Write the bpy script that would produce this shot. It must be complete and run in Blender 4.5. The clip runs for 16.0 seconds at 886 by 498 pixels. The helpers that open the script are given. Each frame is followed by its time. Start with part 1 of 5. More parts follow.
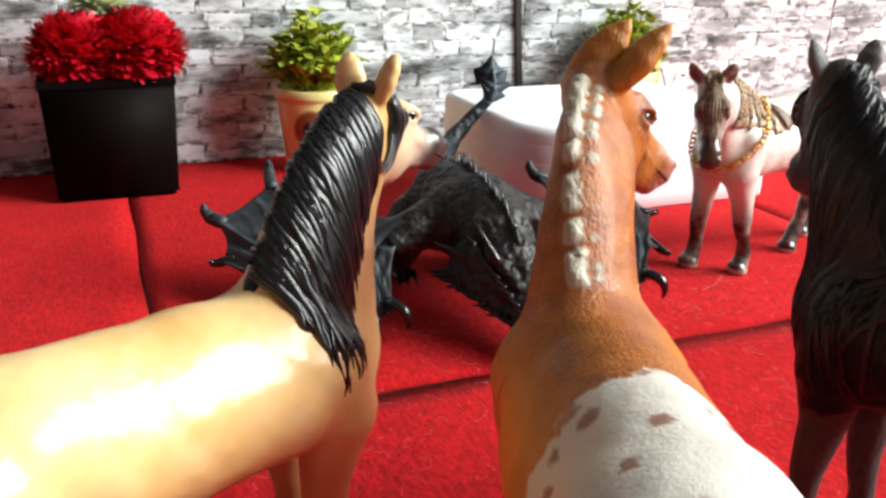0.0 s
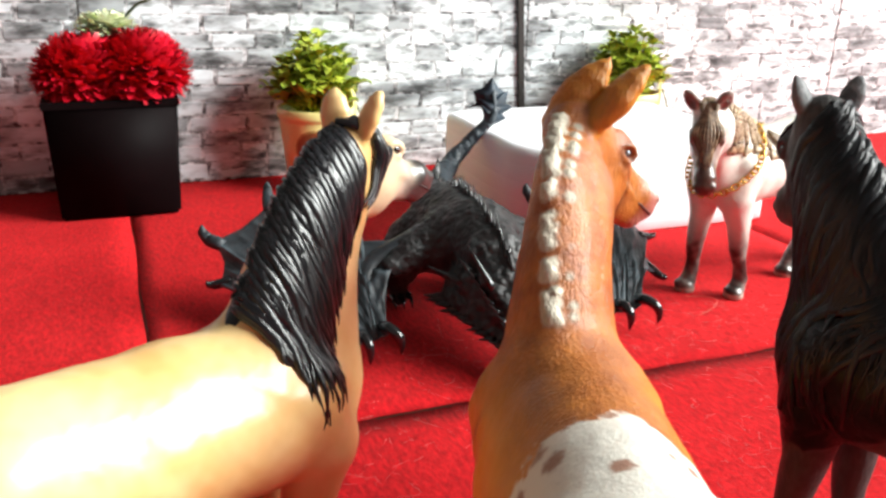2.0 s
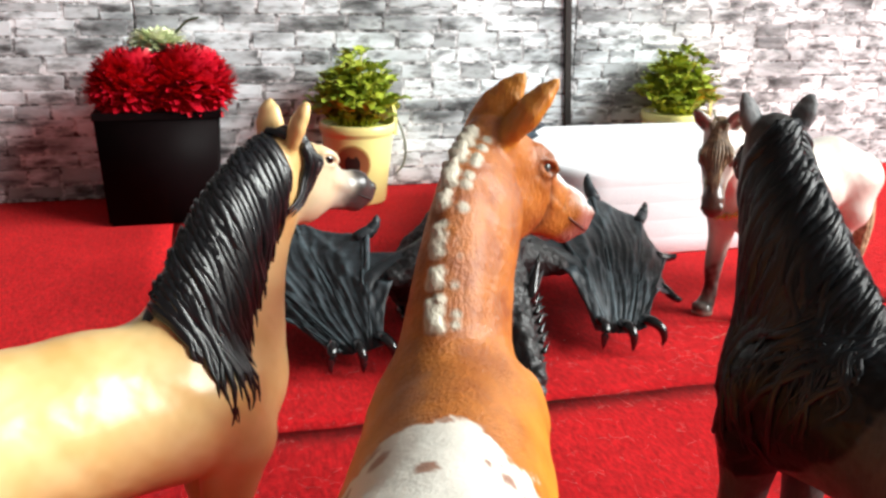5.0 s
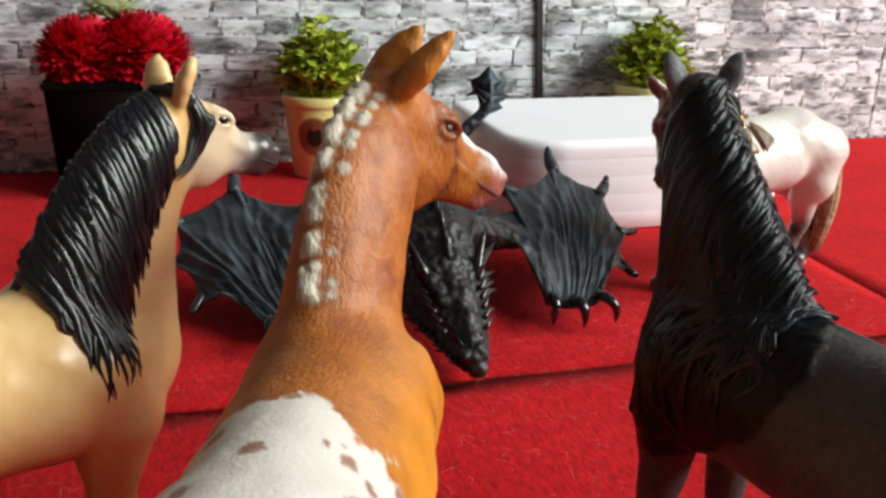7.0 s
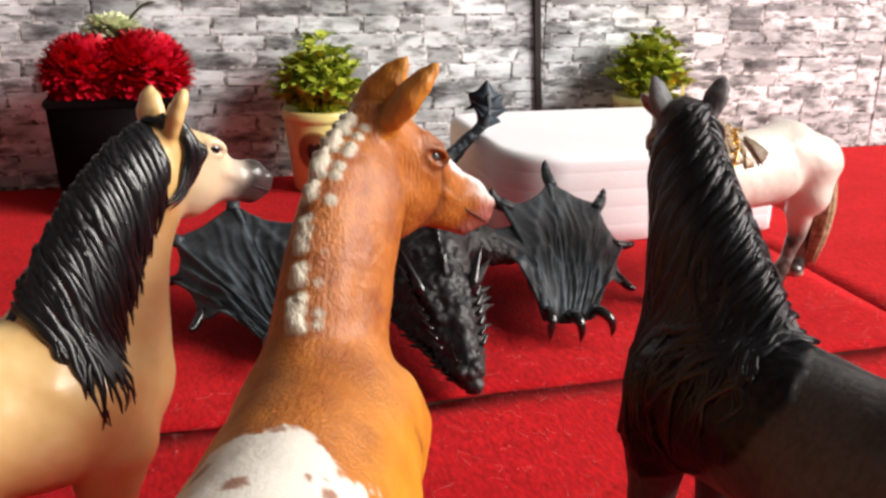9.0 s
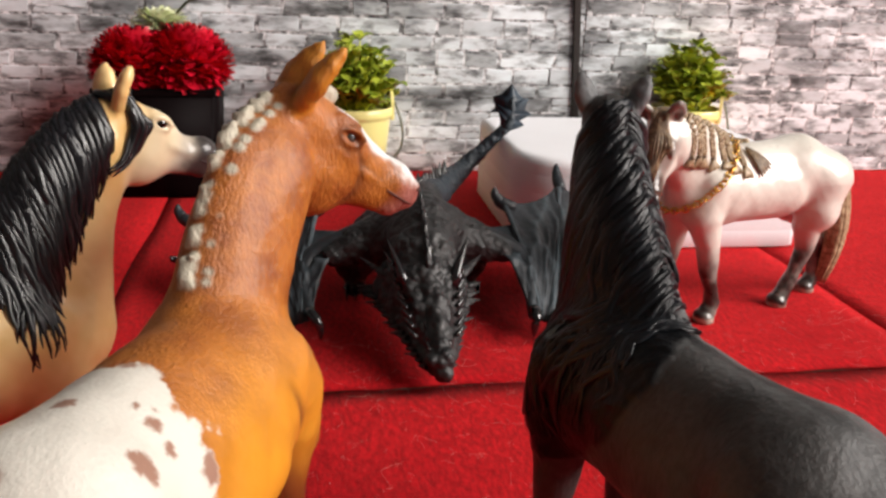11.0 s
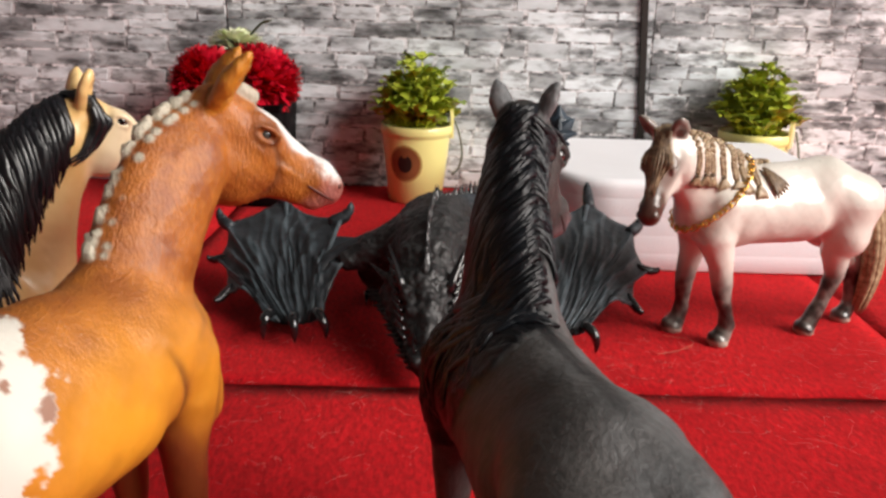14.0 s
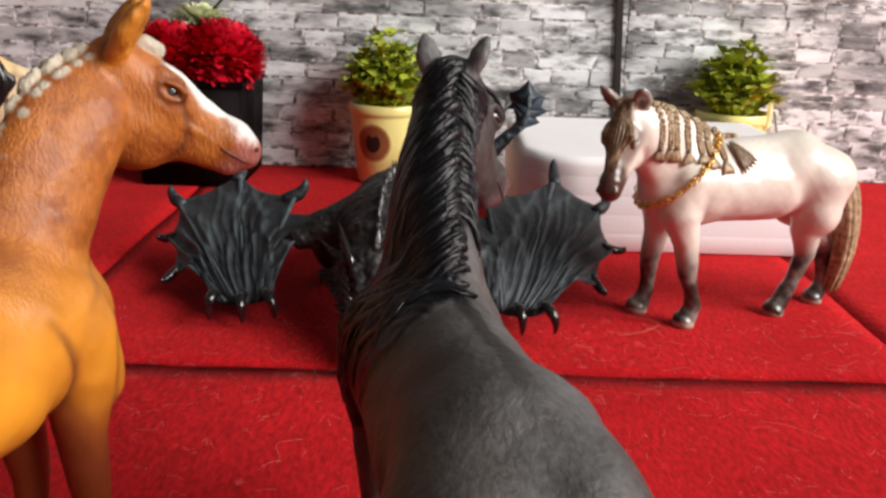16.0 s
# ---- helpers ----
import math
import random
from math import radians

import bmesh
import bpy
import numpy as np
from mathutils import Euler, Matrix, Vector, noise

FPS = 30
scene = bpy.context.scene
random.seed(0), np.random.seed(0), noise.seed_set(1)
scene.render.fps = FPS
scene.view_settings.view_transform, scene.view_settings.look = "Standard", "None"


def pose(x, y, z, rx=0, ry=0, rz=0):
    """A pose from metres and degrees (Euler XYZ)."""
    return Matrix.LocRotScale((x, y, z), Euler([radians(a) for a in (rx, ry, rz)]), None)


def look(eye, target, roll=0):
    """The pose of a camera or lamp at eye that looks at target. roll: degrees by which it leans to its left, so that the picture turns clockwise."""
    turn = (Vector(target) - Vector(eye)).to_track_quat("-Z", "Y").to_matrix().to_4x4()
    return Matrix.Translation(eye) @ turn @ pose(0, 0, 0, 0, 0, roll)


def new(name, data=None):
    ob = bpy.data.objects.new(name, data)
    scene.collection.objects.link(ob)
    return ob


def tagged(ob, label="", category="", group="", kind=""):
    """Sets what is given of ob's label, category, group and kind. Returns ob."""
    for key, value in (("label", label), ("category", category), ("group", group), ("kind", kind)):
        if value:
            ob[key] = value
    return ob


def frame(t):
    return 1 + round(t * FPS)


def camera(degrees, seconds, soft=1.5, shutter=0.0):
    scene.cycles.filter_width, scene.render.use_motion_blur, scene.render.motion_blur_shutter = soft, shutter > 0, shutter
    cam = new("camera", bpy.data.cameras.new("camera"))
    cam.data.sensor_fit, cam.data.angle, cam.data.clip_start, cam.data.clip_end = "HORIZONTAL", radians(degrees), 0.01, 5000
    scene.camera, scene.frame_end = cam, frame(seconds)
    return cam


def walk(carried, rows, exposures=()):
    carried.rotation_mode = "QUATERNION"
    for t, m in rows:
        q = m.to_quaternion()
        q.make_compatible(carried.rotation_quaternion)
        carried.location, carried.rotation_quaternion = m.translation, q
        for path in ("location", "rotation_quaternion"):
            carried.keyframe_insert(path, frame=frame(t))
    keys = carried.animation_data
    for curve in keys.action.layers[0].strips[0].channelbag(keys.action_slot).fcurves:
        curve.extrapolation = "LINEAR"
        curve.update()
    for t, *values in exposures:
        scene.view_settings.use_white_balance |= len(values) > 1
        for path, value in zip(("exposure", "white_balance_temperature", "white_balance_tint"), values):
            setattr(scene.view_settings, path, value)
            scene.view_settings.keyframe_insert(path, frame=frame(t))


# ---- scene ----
cam = camera(54.83, 16.0, 2.8)
# seconds, eye in metres, yaw, pitch, roll in degrees
PATH = [
    (0, 0.0051, 0.0045, 0.1345, -21.86, -20.29, 1.01),
    (0.5, 0.0059, 0.0047, 0.1358, -21.93, -20.03, 1.01),
    (1, 0.0073, 0.0046, 0.1377, -21.86, -19.76, 0.93),
    (1.5, 0.0079, 0.0047, 0.1372, -21.79, -19.59, 0.97),
    (2, 0.0097, 0.0023, 0.1389, -21.20, -19.40, 1.21),
    (2.5, 0.0161, -0.0064, 0.1398, -19.66, -18.90, 1.65),
    (3, 0.0194, -0.0119, 0.1381, -17.42, -18.27, 2.30),
    (5.5, 0.0462, -0.0112, 0.1389, -14.70, -18.33, 0.92),
    (6, 0.0520, -0.0116, 0.1374, -14.94, -18.59, 1.21),
    (6.5, 0.0569, -0.0090, 0.1350, -15.17, -19.05, 1.36),
    (7, 0.0600, -0.0071, 0.1337, -15.14, -19.68, 1.25),
    (7.5, 0.0606, -0.0073, 0.1346, -14.91, -20.01, 0.90),
    (8, 0.0622, -0.0063, 0.1357, -14.95, -19.85, 0.68),
    (8.5, 0.0633, -0.0058, 0.1368, -15.05, -19.49, 0.71),
    (9, 0.0628, -0.0091, 0.1381, -14.73, -19.26, 0.64),
    (9.5, 0.0648, -0.0113, 0.1389, -14.26, -19.02, 0.58),
    (12, 0.1123, -0.0360, 0.1339, -4.34, -18.47, 2.44),
    (12.5, 0.1195, -0.0396, 0.1325, -2.14, -18.09, 2.17),
    (13, 0.1283, -0.0415, 0.1284, -1.12, -17.96, 2.42),
    (13.5, 0.1350, -0.0402, 0.1315, -0.58, -17.62, 1.96),
    (14, 0.1376, -0.0405, 0.1340, -0.21, -17.22, 1.66),
    (14.5, 0.1388, -0.0416, 0.1337, -0.00, -17.12, 1.75),
    (15, 0.1410, -0.0385, 0.1300, -0.07, -17.14, 1.82),
    (15.5, 0.1468, -0.0328, 0.1289, -0.53, -17.43, 1.77),
    (16, 0.1520, -0.0292, 0.1263, -0.75, -17.93, 1.89),
]
EXPOSURES = [(0, 0.4), (2.0, 0.7), (3.2, 0.7), (5.5, 0.35), (6.2, 0.45), (6.8, 0.0), (7.0, -0.2), (7.5, -0.45), (8.0, -0.2), (8.5, 0.08), (9.0, 0.06), (9.5, -0.08), (12, -0.25), (16, -0.28)]
# white balance: cool at first, warmer from the second half on
EXPOSURES = [(t, stops, 6300 if t < 8.2 else 6820, 3 if t < 8.2 else 12) for t, stops in EXPOSURES]
walk(cam, [(t, pose(x, y, z, 90 + pitch, 0, yaw) @ pose(0, 0, 0, 0, 0, roll)) for t, x, y, z, yaw, pitch, roll in PATH], EXPOSURES)

# ---- light ----
world = bpy.data.worlds.new("world")
scene.world = world
world.use_nodes = True
wn = world.node_tree
sky = wn.nodes.new("ShaderNodeTexSky")
sky.sky_type, sky.sun_disc = "NISHITA", False
sky.sun_elevation, sky.sun_rotation = radians(38), radians(120)
wn.links.new(sky.outputs[0], wn.nodes["Background"].inputs[0])
wn.nodes["Background"].inputs[1].default_value = 0.12

WINDOW = (1.68, -0.48, 1.05)
lamp = bpy.data.lights.new("window_light", "AREA")
lamp.shape, lamp.size, lamp.size_y, lamp.energy, lamp.color = "RECTANGLE", 1.3, 1.1, 84.0, (1.0, 0.97, 0.94)
new("window_light", lamp).matrix_world = look(WINDOW, (0.15, 0.25, 0.0))

# ---- materials ----


def material(name, rough=0.5, metal=0.0, coat=0.0, sheen=0.0):
    m = bpy.data.materials.new(name)
    m.use_nodes = True
    b = m.node_tree.nodes["Principled BSDF"]
    b.inputs["Roughness"].default_value, b.inputs["Metallic"].default_value = rough, metal
    b.inputs["Coat Weight"].default_value, b.inputs["Coat Roughness"].default_value = coat, 0.15
    b.inputs["Sheen Weight"].default_value = sheen
    return m, m.node_tree, b


def node(tree, kind, **values):
    n = tree.nodes.new(kind)
    for key, v in values.items():
        if key in ("Scale", "Detail", "Roughness", "Distortion", "Strength", "Distance", "Randomness"):
            n.inputs[key].default_value = v
    return n


def noise_tex(tree, scale, detail=4.0, rough=0.6, stretch=None, turn=None):
    co = tree.nodes.new("ShaderNodeTexCoord")
    n = node(tree, "ShaderNodeTexNoise", Scale=scale, Detail=detail, Roughness=rough)
    if stretch or turn:
        mp = tree.nodes.new("ShaderNodeMapping")
        if stretch:
            mp.inputs["Scale"].default_value = stretch
        if turn:
            mp.inputs["Rotation"].default_value = turn
        tree.links.new(co.outputs["Object"], mp.inputs[0])
        tree.links.new(mp.outputs[0], n.inputs["Vector"])
    else:
        tree.links.new(co.outputs["Object"], n.inputs["Vector"])
    return n.outputs[0]


def ramp(tree, value, stops):
    r = tree.nodes.new("ShaderNodeValToRGB")
    e = r.color_ramp.elements
    while len(e) < len(stops):
        e.new(0.5)
    for el, (at, c) in zip(e, stops):
        el.position, el.color = at, (*c, 1)
    tree.links.new(value, r.inputs[0])
    return r.outputs[0]


def mix(tree, fac, a, b, how="MIX"):
    n = tree.nodes.new("ShaderNodeMix")
    n.data_type, n.blend_type = "RGBA", how
    for sock, v in ((n.inputs[0], fac), (n.inputs[6], a), (n.inputs[7], b)):
        if isinstance(v, (float, int)):
            sock.default_value = v
        elif isinstance(v, tuple):
            sock.default_value = (*v, 1)
        else:
            tree.links.new(v, sock)
    return n.outputs[2]


def bump(tree, bsdf, height, strength, distance):
    n = node(tree, "ShaderNodeBump", Strength=strength, Distance=distance)
    tree.links.new(height, n.inputs["Height"])
    if bsdf.inputs["Normal"].links:
        tree.links.new(bsdf.inputs["Normal"].links[0].from_socket, n.inputs["Normal"])
    tree.links.new(n.outputs[0], bsdf.inputs["Normal"])


def attr(tree, name):
    n = tree.nodes.new("ShaderNodeAttribute")
    n.attribute_name = name
    return n.outputs["Fac"]


def painted(name, base, dark, rough=0.5, coat=0.0, grain=600.0, relief=0.15, masks=(), streak=None, depth=0.0004, wash=120.0, calm="", scales=0.0, fleck=0.0, shine=""):
    """Hand-painted figure: two tones of the coat in soft clouds, masks of other paints over them, fine relief."""
    m, t, b = material(name, rough, 0, coat)
    c = mix(t, ramp(t, noise_tex(t, wash, 3), [(0.38, (0, 0, 0)), (0.68, (1, 1, 1))]), base, dark)
    for at, paint in masks:
        c = mix(t, attr(t, at), c, paint)
    t.links.new(c, b.inputs["Base Color"])
    fine = noise_tex(t, grain, 4, 0.6, streak)
    if fleck:
        toned = mix(t, 1.0, c, ramp(t, fine, [(0.36, (1 - 0.75 * fleck,) * 3), (0.60, (1.0 + 0.15 * fleck,) * 3)]), "MULTIPLY")
        t.links.new(mix(t, attr(t, calm), toned, c) if calm else toned, b.inputs["Base Color"])
    if calm:
        fine = mix(t, attr(t, calm), fine, (0.5, 0.5, 0.5))
    bump(t, b, fine, relief, depth)
    if scales:
        co = t.nodes.new("ShaderNodeTexCoord")
        cells = node(t, "ShaderNodeTexVoronoi", Scale=scales, Randomness=0.9)
        t.links.new(co.outputs["Object"], cells.inputs["Vector"])
        bump(t, b, ramp(t, cells.outputs[0], [(0.0, (1, 1, 1)), (0.7, (0, 0, 0))]), 0.7, 0.0009)
    rr = t.nodes.new("ShaderNodeMapRange")
    rr.inputs["To Min"].default_value, rr.inputs["To Max"].default_value = max(rough - 0.1, 0.05), rough + 0.12
    t.links.new(noise_tex(t, 250, 2), rr.inputs[0])
    t.links.new(rr.outputs[0], b.inputs["Roughness"])
    if shine:
        sm = t.nodes.new("ShaderNodeMix")
        t.links.new(attr(t, shine), sm.inputs[0])
        t.links.new(rr.outputs[0], sm.inputs[2])
        sm.inputs[3].default_value = 0.36
        t.links.new(sm.outputs[0], b.inputs["Roughness"])
        sp = t.nodes.new("ShaderNodeMix")
        t.links.new(attr(t, shine), sp.inputs[0])
        sp.inputs[2].default_value, sp.inputs[3].default_value = 0.34, 0.14
        t.links.new(sp.outputs[0], b.inputs["Specular IOR Level"])
    return m


def plain(name, base, rough=0.5, metal=0.0, coat=0.0, vary=0.25, scale=80.0, grain=500.0, relief=0.1, depth=0.0003):
    m, t, b = material(name, rough, metal, coat)
    low = tuple(v * (1 - vary) for v in base)
    c = mix(t, noise_tex(t, scale, 5), low, tuple(min(v * (1 + vary), 0.95) for v in base))
    t.links.new(c, b.inputs["Base Color"])
    bump(t, b, noise_tex(t, grain, 3), relief, depth)
    return m


def felt_material():
    m, t, b = material("red_felt", 0.95, 0, 0, 0.05)
    b.inputs["Sheen Roughness"].default_value = 0.6
    b.inputs["Sheen Tint"].default_value = (1.0, 0.25, 0.2, 1)
    b.inputs["Specular IOR Level"].default_value = 0.15
    clouds = ramp(t, noise_tex(t, 22, 4), [(0.3, (0.55, 0.006, 0.012)), (0.7, (0.70, 0.012, 0.018))])
    fibres = ramp(t, noise_tex(t, 760, 7, 0.78, (1, 0.35, 1), (0, 0, 0.6)), [(0.36, (0.46, 0.46, 0.46)), (0.60, (1.05, 1.05, 1.05))])
    c = mix(t, 1.0, clouds, fibres, "MULTIPLY")
    flecks = ramp(t, noise_tex(t, 420, 8, 0.8, (0.25, 1, 1), (0, 0, 0.5)), [(0.66, (0, 0, 0)), (0.74, (1, 1, 1))])
    c = mix(t, mix(t, 0.65, (0, 0, 0), flecks), c, (0.85, 0.20, 0.18))
    t.links.new(c, b.inputs["Base Color"])
    bump(t, b, noise_tex(t, 520, 8, 0.8), 0.9, 0.0009)
    bump(t, b, noise_tex(t, 60, 3), 0.3, 0.002)
    return m


def print_clouds(t):
    """Broad smears of the printed picture that run over several bricks."""
    g = t.nodes.new("ShaderNodeNewGeometry")
    mp = t.nodes.new("ShaderNodeMapping")
    mp.inputs["Scale"].default_value = (0.5, 1, 1.5)
    t.links.new(g.outputs["Position"], mp.inputs[0])
    big = node(t, "ShaderNodeTexNoise", Scale=34.0, Detail=4.0, Roughness=0.60)
    t.links.new(mp.outputs[0], big.inputs["Vector"])
    return ramp(t, big.outputs[0], [(0.33, (0.20, 0.20, 0.205)), (0.42, (0.58, 0.58, 0.585)), (0.50, (1.0, 1.0, 1.01)), (0.62, (1.08, 1.08, 1.09))])


def mortar_material():
    m, t, b = material("mortar_print", 0.7)
    g = t.nodes.new("ShaderNodeNewGeometry")
    fine = node(t, "ShaderNodeTexNoise", Scale=200.0, Detail=4.0, Roughness=0.6)
    t.links.new(g.outputs["Position"], fine.inputs["Vector"])
    grey = ramp(t, fine.outputs[0], [(0.36, (0.07, 0.07, 0.07)), (0.45, (0.28, 0.28, 0.283)), (0.58, (0.80, 0.81, 0.82))])
    t.links.new(mix(t, 1.0, grey, print_clouds(t), "MULTIPLY"), b.inputs["Base Color"])
    return m


def brick_material():
    m, t, b = material("printed_brick", 0.62)
    info = t.nodes.new("ShaderNodeObjectInfo")
    tone = ramp(t, info.outputs["Random"], [(0.0, (0.35, 0.365, 0.365)), (0.15, (0.53, 0.56, 0.56)), (0.45, (0.715, 0.76, 0.765)), (1.0, (0.85, 0.905, 0.91))])
    shift = t.nodes.new("ShaderNodeVectorMath")
    shift.operation = "MULTIPLY_ADD"
    t.links.new(info.outputs["Random"], shift.inputs[0])
    shift.inputs[1].default_value = (7, 3, 5)
    t.links.new(t.nodes.new("ShaderNodeNewGeometry").outputs["Position"], shift.inputs[2])
    mp = t.nodes.new("ShaderNodeMapping")
    mp.inputs["Scale"].default_value = (0.5, 1, 1.25)
    t.links.new(shift.outputs[0], mp.inputs[0])
    n = node(t, "ShaderNodeTexNoise", Scale=105.0, Detail=4.0, Roughness=0.58)
    t.links.new(mp.outputs[0], n.inputs["Vector"])
    blot = ramp(t, n.outputs[0], [(0.32, (0.13, 0.13, 0.133)), (0.42, (0.48, 0.48, 0.485)), (0.51, (0.92, 0.93, 0.95)), (0.68, (1.05, 1.07, 1.10))])
    c = mix(t, 1.0, tone, blot, "MULTIPLY")
    c = mix(t, 1.0, c, print_clouds(t), "MULTIPLY")
    t.links.new(c, b.inputs["Base Color"])
    bump(t, b, n.outputs[0], 0.3, 0.0004)
    return m


FELT = felt_material()
BRICK = brick_material()
MORTAR = mortar_material()
FOAM = plain("white_foam", (0.85, 0.86, 0.89), 0.55, vary=0.04, scale=40, grain=900, relief=0.25, depth=0.0005)
BLACK_GLAZE = plain("black_glaze", (0.0045, 0.0025, 0.0028), 0.55, vary=0.3)
BLACK_GLAZE.node_tree.nodes["Principled BSDF"].inputs["Specular IOR Level"].default_value = 0.04
YELLOW = plain("yellow_enamel", (0.88, 0.80, 0.31), 0.32, vary=0.06, coat=0.3)
EMBLEM = plain("brown_emblem", (0.26, 0.085, 0.03), 0.5, vary=0.3)
EMBLEM_DARK = plain("black_emblem", (0.015, 0.008, 0.006), 0.5)
EMBLEM_RIM = plain("ochre_emblem", (0.50, 0.30, 0.09), 0.5, vary=0.2)
WIRE = plain("grey_wire", (0.16, 0.17, 0.14), 0.4, 0.3)
GOLD = plain("gold_metal", (0.80, 0.50, 0.12), 0.25, 1.0, vary=0.15)
GAP_DARK = plain("gap_dark", (0.012, 0.009, 0.007), 0.5, vary=0.4)
TABLE = plain("table_wood", (0.10, 0.06, 0.04), 0.5, scale=30)
PAINT_WALL = plain("room_paint", (0.28, 0.28, 0.278), 0.8, vary=0.05, scale=6, grain=80, depth=0.001)
ROOM_FLOOR = plain("room_floor_wood", (0.28, 0.19, 0.12), 0.5, vary=0.3, scale=5, grain=60)


def leaf_material(name, a, b_, tinge):
    m, t, b = material(name, 0.4)
    g = t.nodes.new("ShaderNodeNewGeometry")
    c = mix(t, g.outputs["Random Per Island"], a, b_)
    c = mix(t, noise_tex(t, 300, 3), c, mix(t, 0.5, c, tinge))
    t.links.new(c, b.inputs["Base Color"])
    b.inputs["Subsurface Weight"].default_value = 0.0
    return m


STEM = plain("stem_green", (0.045, 0.065, 0.025), 0.5)
LEAF = leaf_material("leaf_green", (0.085, 0.23, 0.022), (0.82, 0.78, 0.08), (0.70, 0.68, 0.07))
PETAL = leaf_material("red_petal", (0.45, 0.002, 0.012), (0.78, 0.012, 0.045), (0.60, 0.004, 0.02))
CREAM = leaf_material("cream_petal", (0.66, 0.74, 0.42), (0.85, 0.86, 0.72), (0.78, 0.82, 0.5))

# ---- building helpers ----


def mesh_from(name, verts, faces, smooth=True):
    me = bpy.data.meshes.new(name)
    me.from_pydata([tuple(map(float, v)) for v in verts], [], [tuple(map(int, f)) for f in faces])
    if smooth:
        me.shade_smooth()
    return me


def part(name, bm, mat, parent=None, label="", smooth=True):
    me = bpy.data.meshes.new(name)
    bm.to_mesh(me)
    bm.free()
    me.materials.append(mat)
    if smooth:
        me.shade_smooth()
    ob = new(name, me)
    ob.parent = parent
    if label:
        ob["label"] = label
    return ob


def box_bm(x0, x1, y0, y1, z0, z1, bev=0.0, seg=2):
    bm = bmesh.new()
    bmesh.ops.create_cube(bm, size=1, matrix=Matrix.Translation(((x0 + x1) / 2, (y0 + y1) / 2, (z0 + z1) / 2)) @ Matrix.Diagonal((x1 - x0, y1 - y0, z1 - z0, 1)))
    if bev:
        bmesh.ops.bevel(bm, geom=bm.edges[:], offset=bev, segments=seg, affect="EDGES", profile=0.6)
    return bm


def lathe_bm(profile, n=40):
    """A turned shape from (radius, height) pairs."""
    bm = bmesh.new()
    rings = [[bm.verts.new((r * math.cos(2 * math.pi * i / n), r * math.sin(2 * math.pi * i / n), z)) for i in range(n)] for r, z in profile]
    for a, b in zip(rings, rings[1:]):
        for i in range(n):
            bm.faces.new((a[i], a[(i + 1) % n], b[(i + 1) % n], b[i]))
    if profile[0][0] > 1e-5:
        bm.faces.new(rings[0][::-1])
    if profile[-1][0] > 1e-5:
        bm.faces.new(rings[-1])
    return bm


def tube(points, radii, n=6, flat=1.0, side=None):
    """Verts and faces of a tapered tube along points; flat squeezes it along side."""
    p = np.array(points, float)
    tang = np.gradient(p, axis=0)
    tang /= np.linalg.norm(tang, axis=1)[:, None] + 1e-9
    ref = np.array(side if side is not None else (0.13, 0.21, 0.97), float)
    u = np.cross(tang, ref)
    u /= np.linalg.norm(u, axis=1)[:, None] + 1e-9
    w = np.cross(tang, u)
    ang = np.arange(n) * 2 * np.pi / n
    r = np.array(radii, float)[:, None, None]
    ring = p[:, None, :] + r * (np.cos(ang)[None, :, None] * u[:, None, :] + flat * np.sin(ang)[None, :, None] * w[:, None, :])
    verts = ring.reshape(-1, 3)
    faces = []
    for k in range(len(p) - 1):
        for i in range(n):
            j = (i + 1) % n
            faces.append((k * n + i, k * n + j, (k + 1) * n + j, (k + 1) * n + i))
    verts = np.vstack([verts, p[:1], p[-1:]])
    a, b = len(verts) - 2, len(verts) - 1
    for i in range(n):
        j = (i + 1) % n
        faces.append((a, j, i))
        faces.append((b, (len(p) - 1) * n + i, (len(p) - 1) * n + j))
    return verts, faces


def spline(points, n):
    """Catmull-Rom through points."""
    p = np.array(points, float)
    p = np.vstack([2 * p[0] - p[1], p, 2 * p[-1] - p[-2]])
    out = []
    for s in np.linspace(0, len(p) - 3 - 1e-6, n):
        i = int(s)
        t = s - i
        a, b, c, d = p[i : i + 4]
        out.append(0.5 * (2 * b + (c - a) * t + (2 * a - 5 * b + 4 * c - d) * t * t + (3 * b - a - 3 * c + d) * t**3))
    return np.array(out)


# ---- sculpting: blended distance fields turned into one skin ----


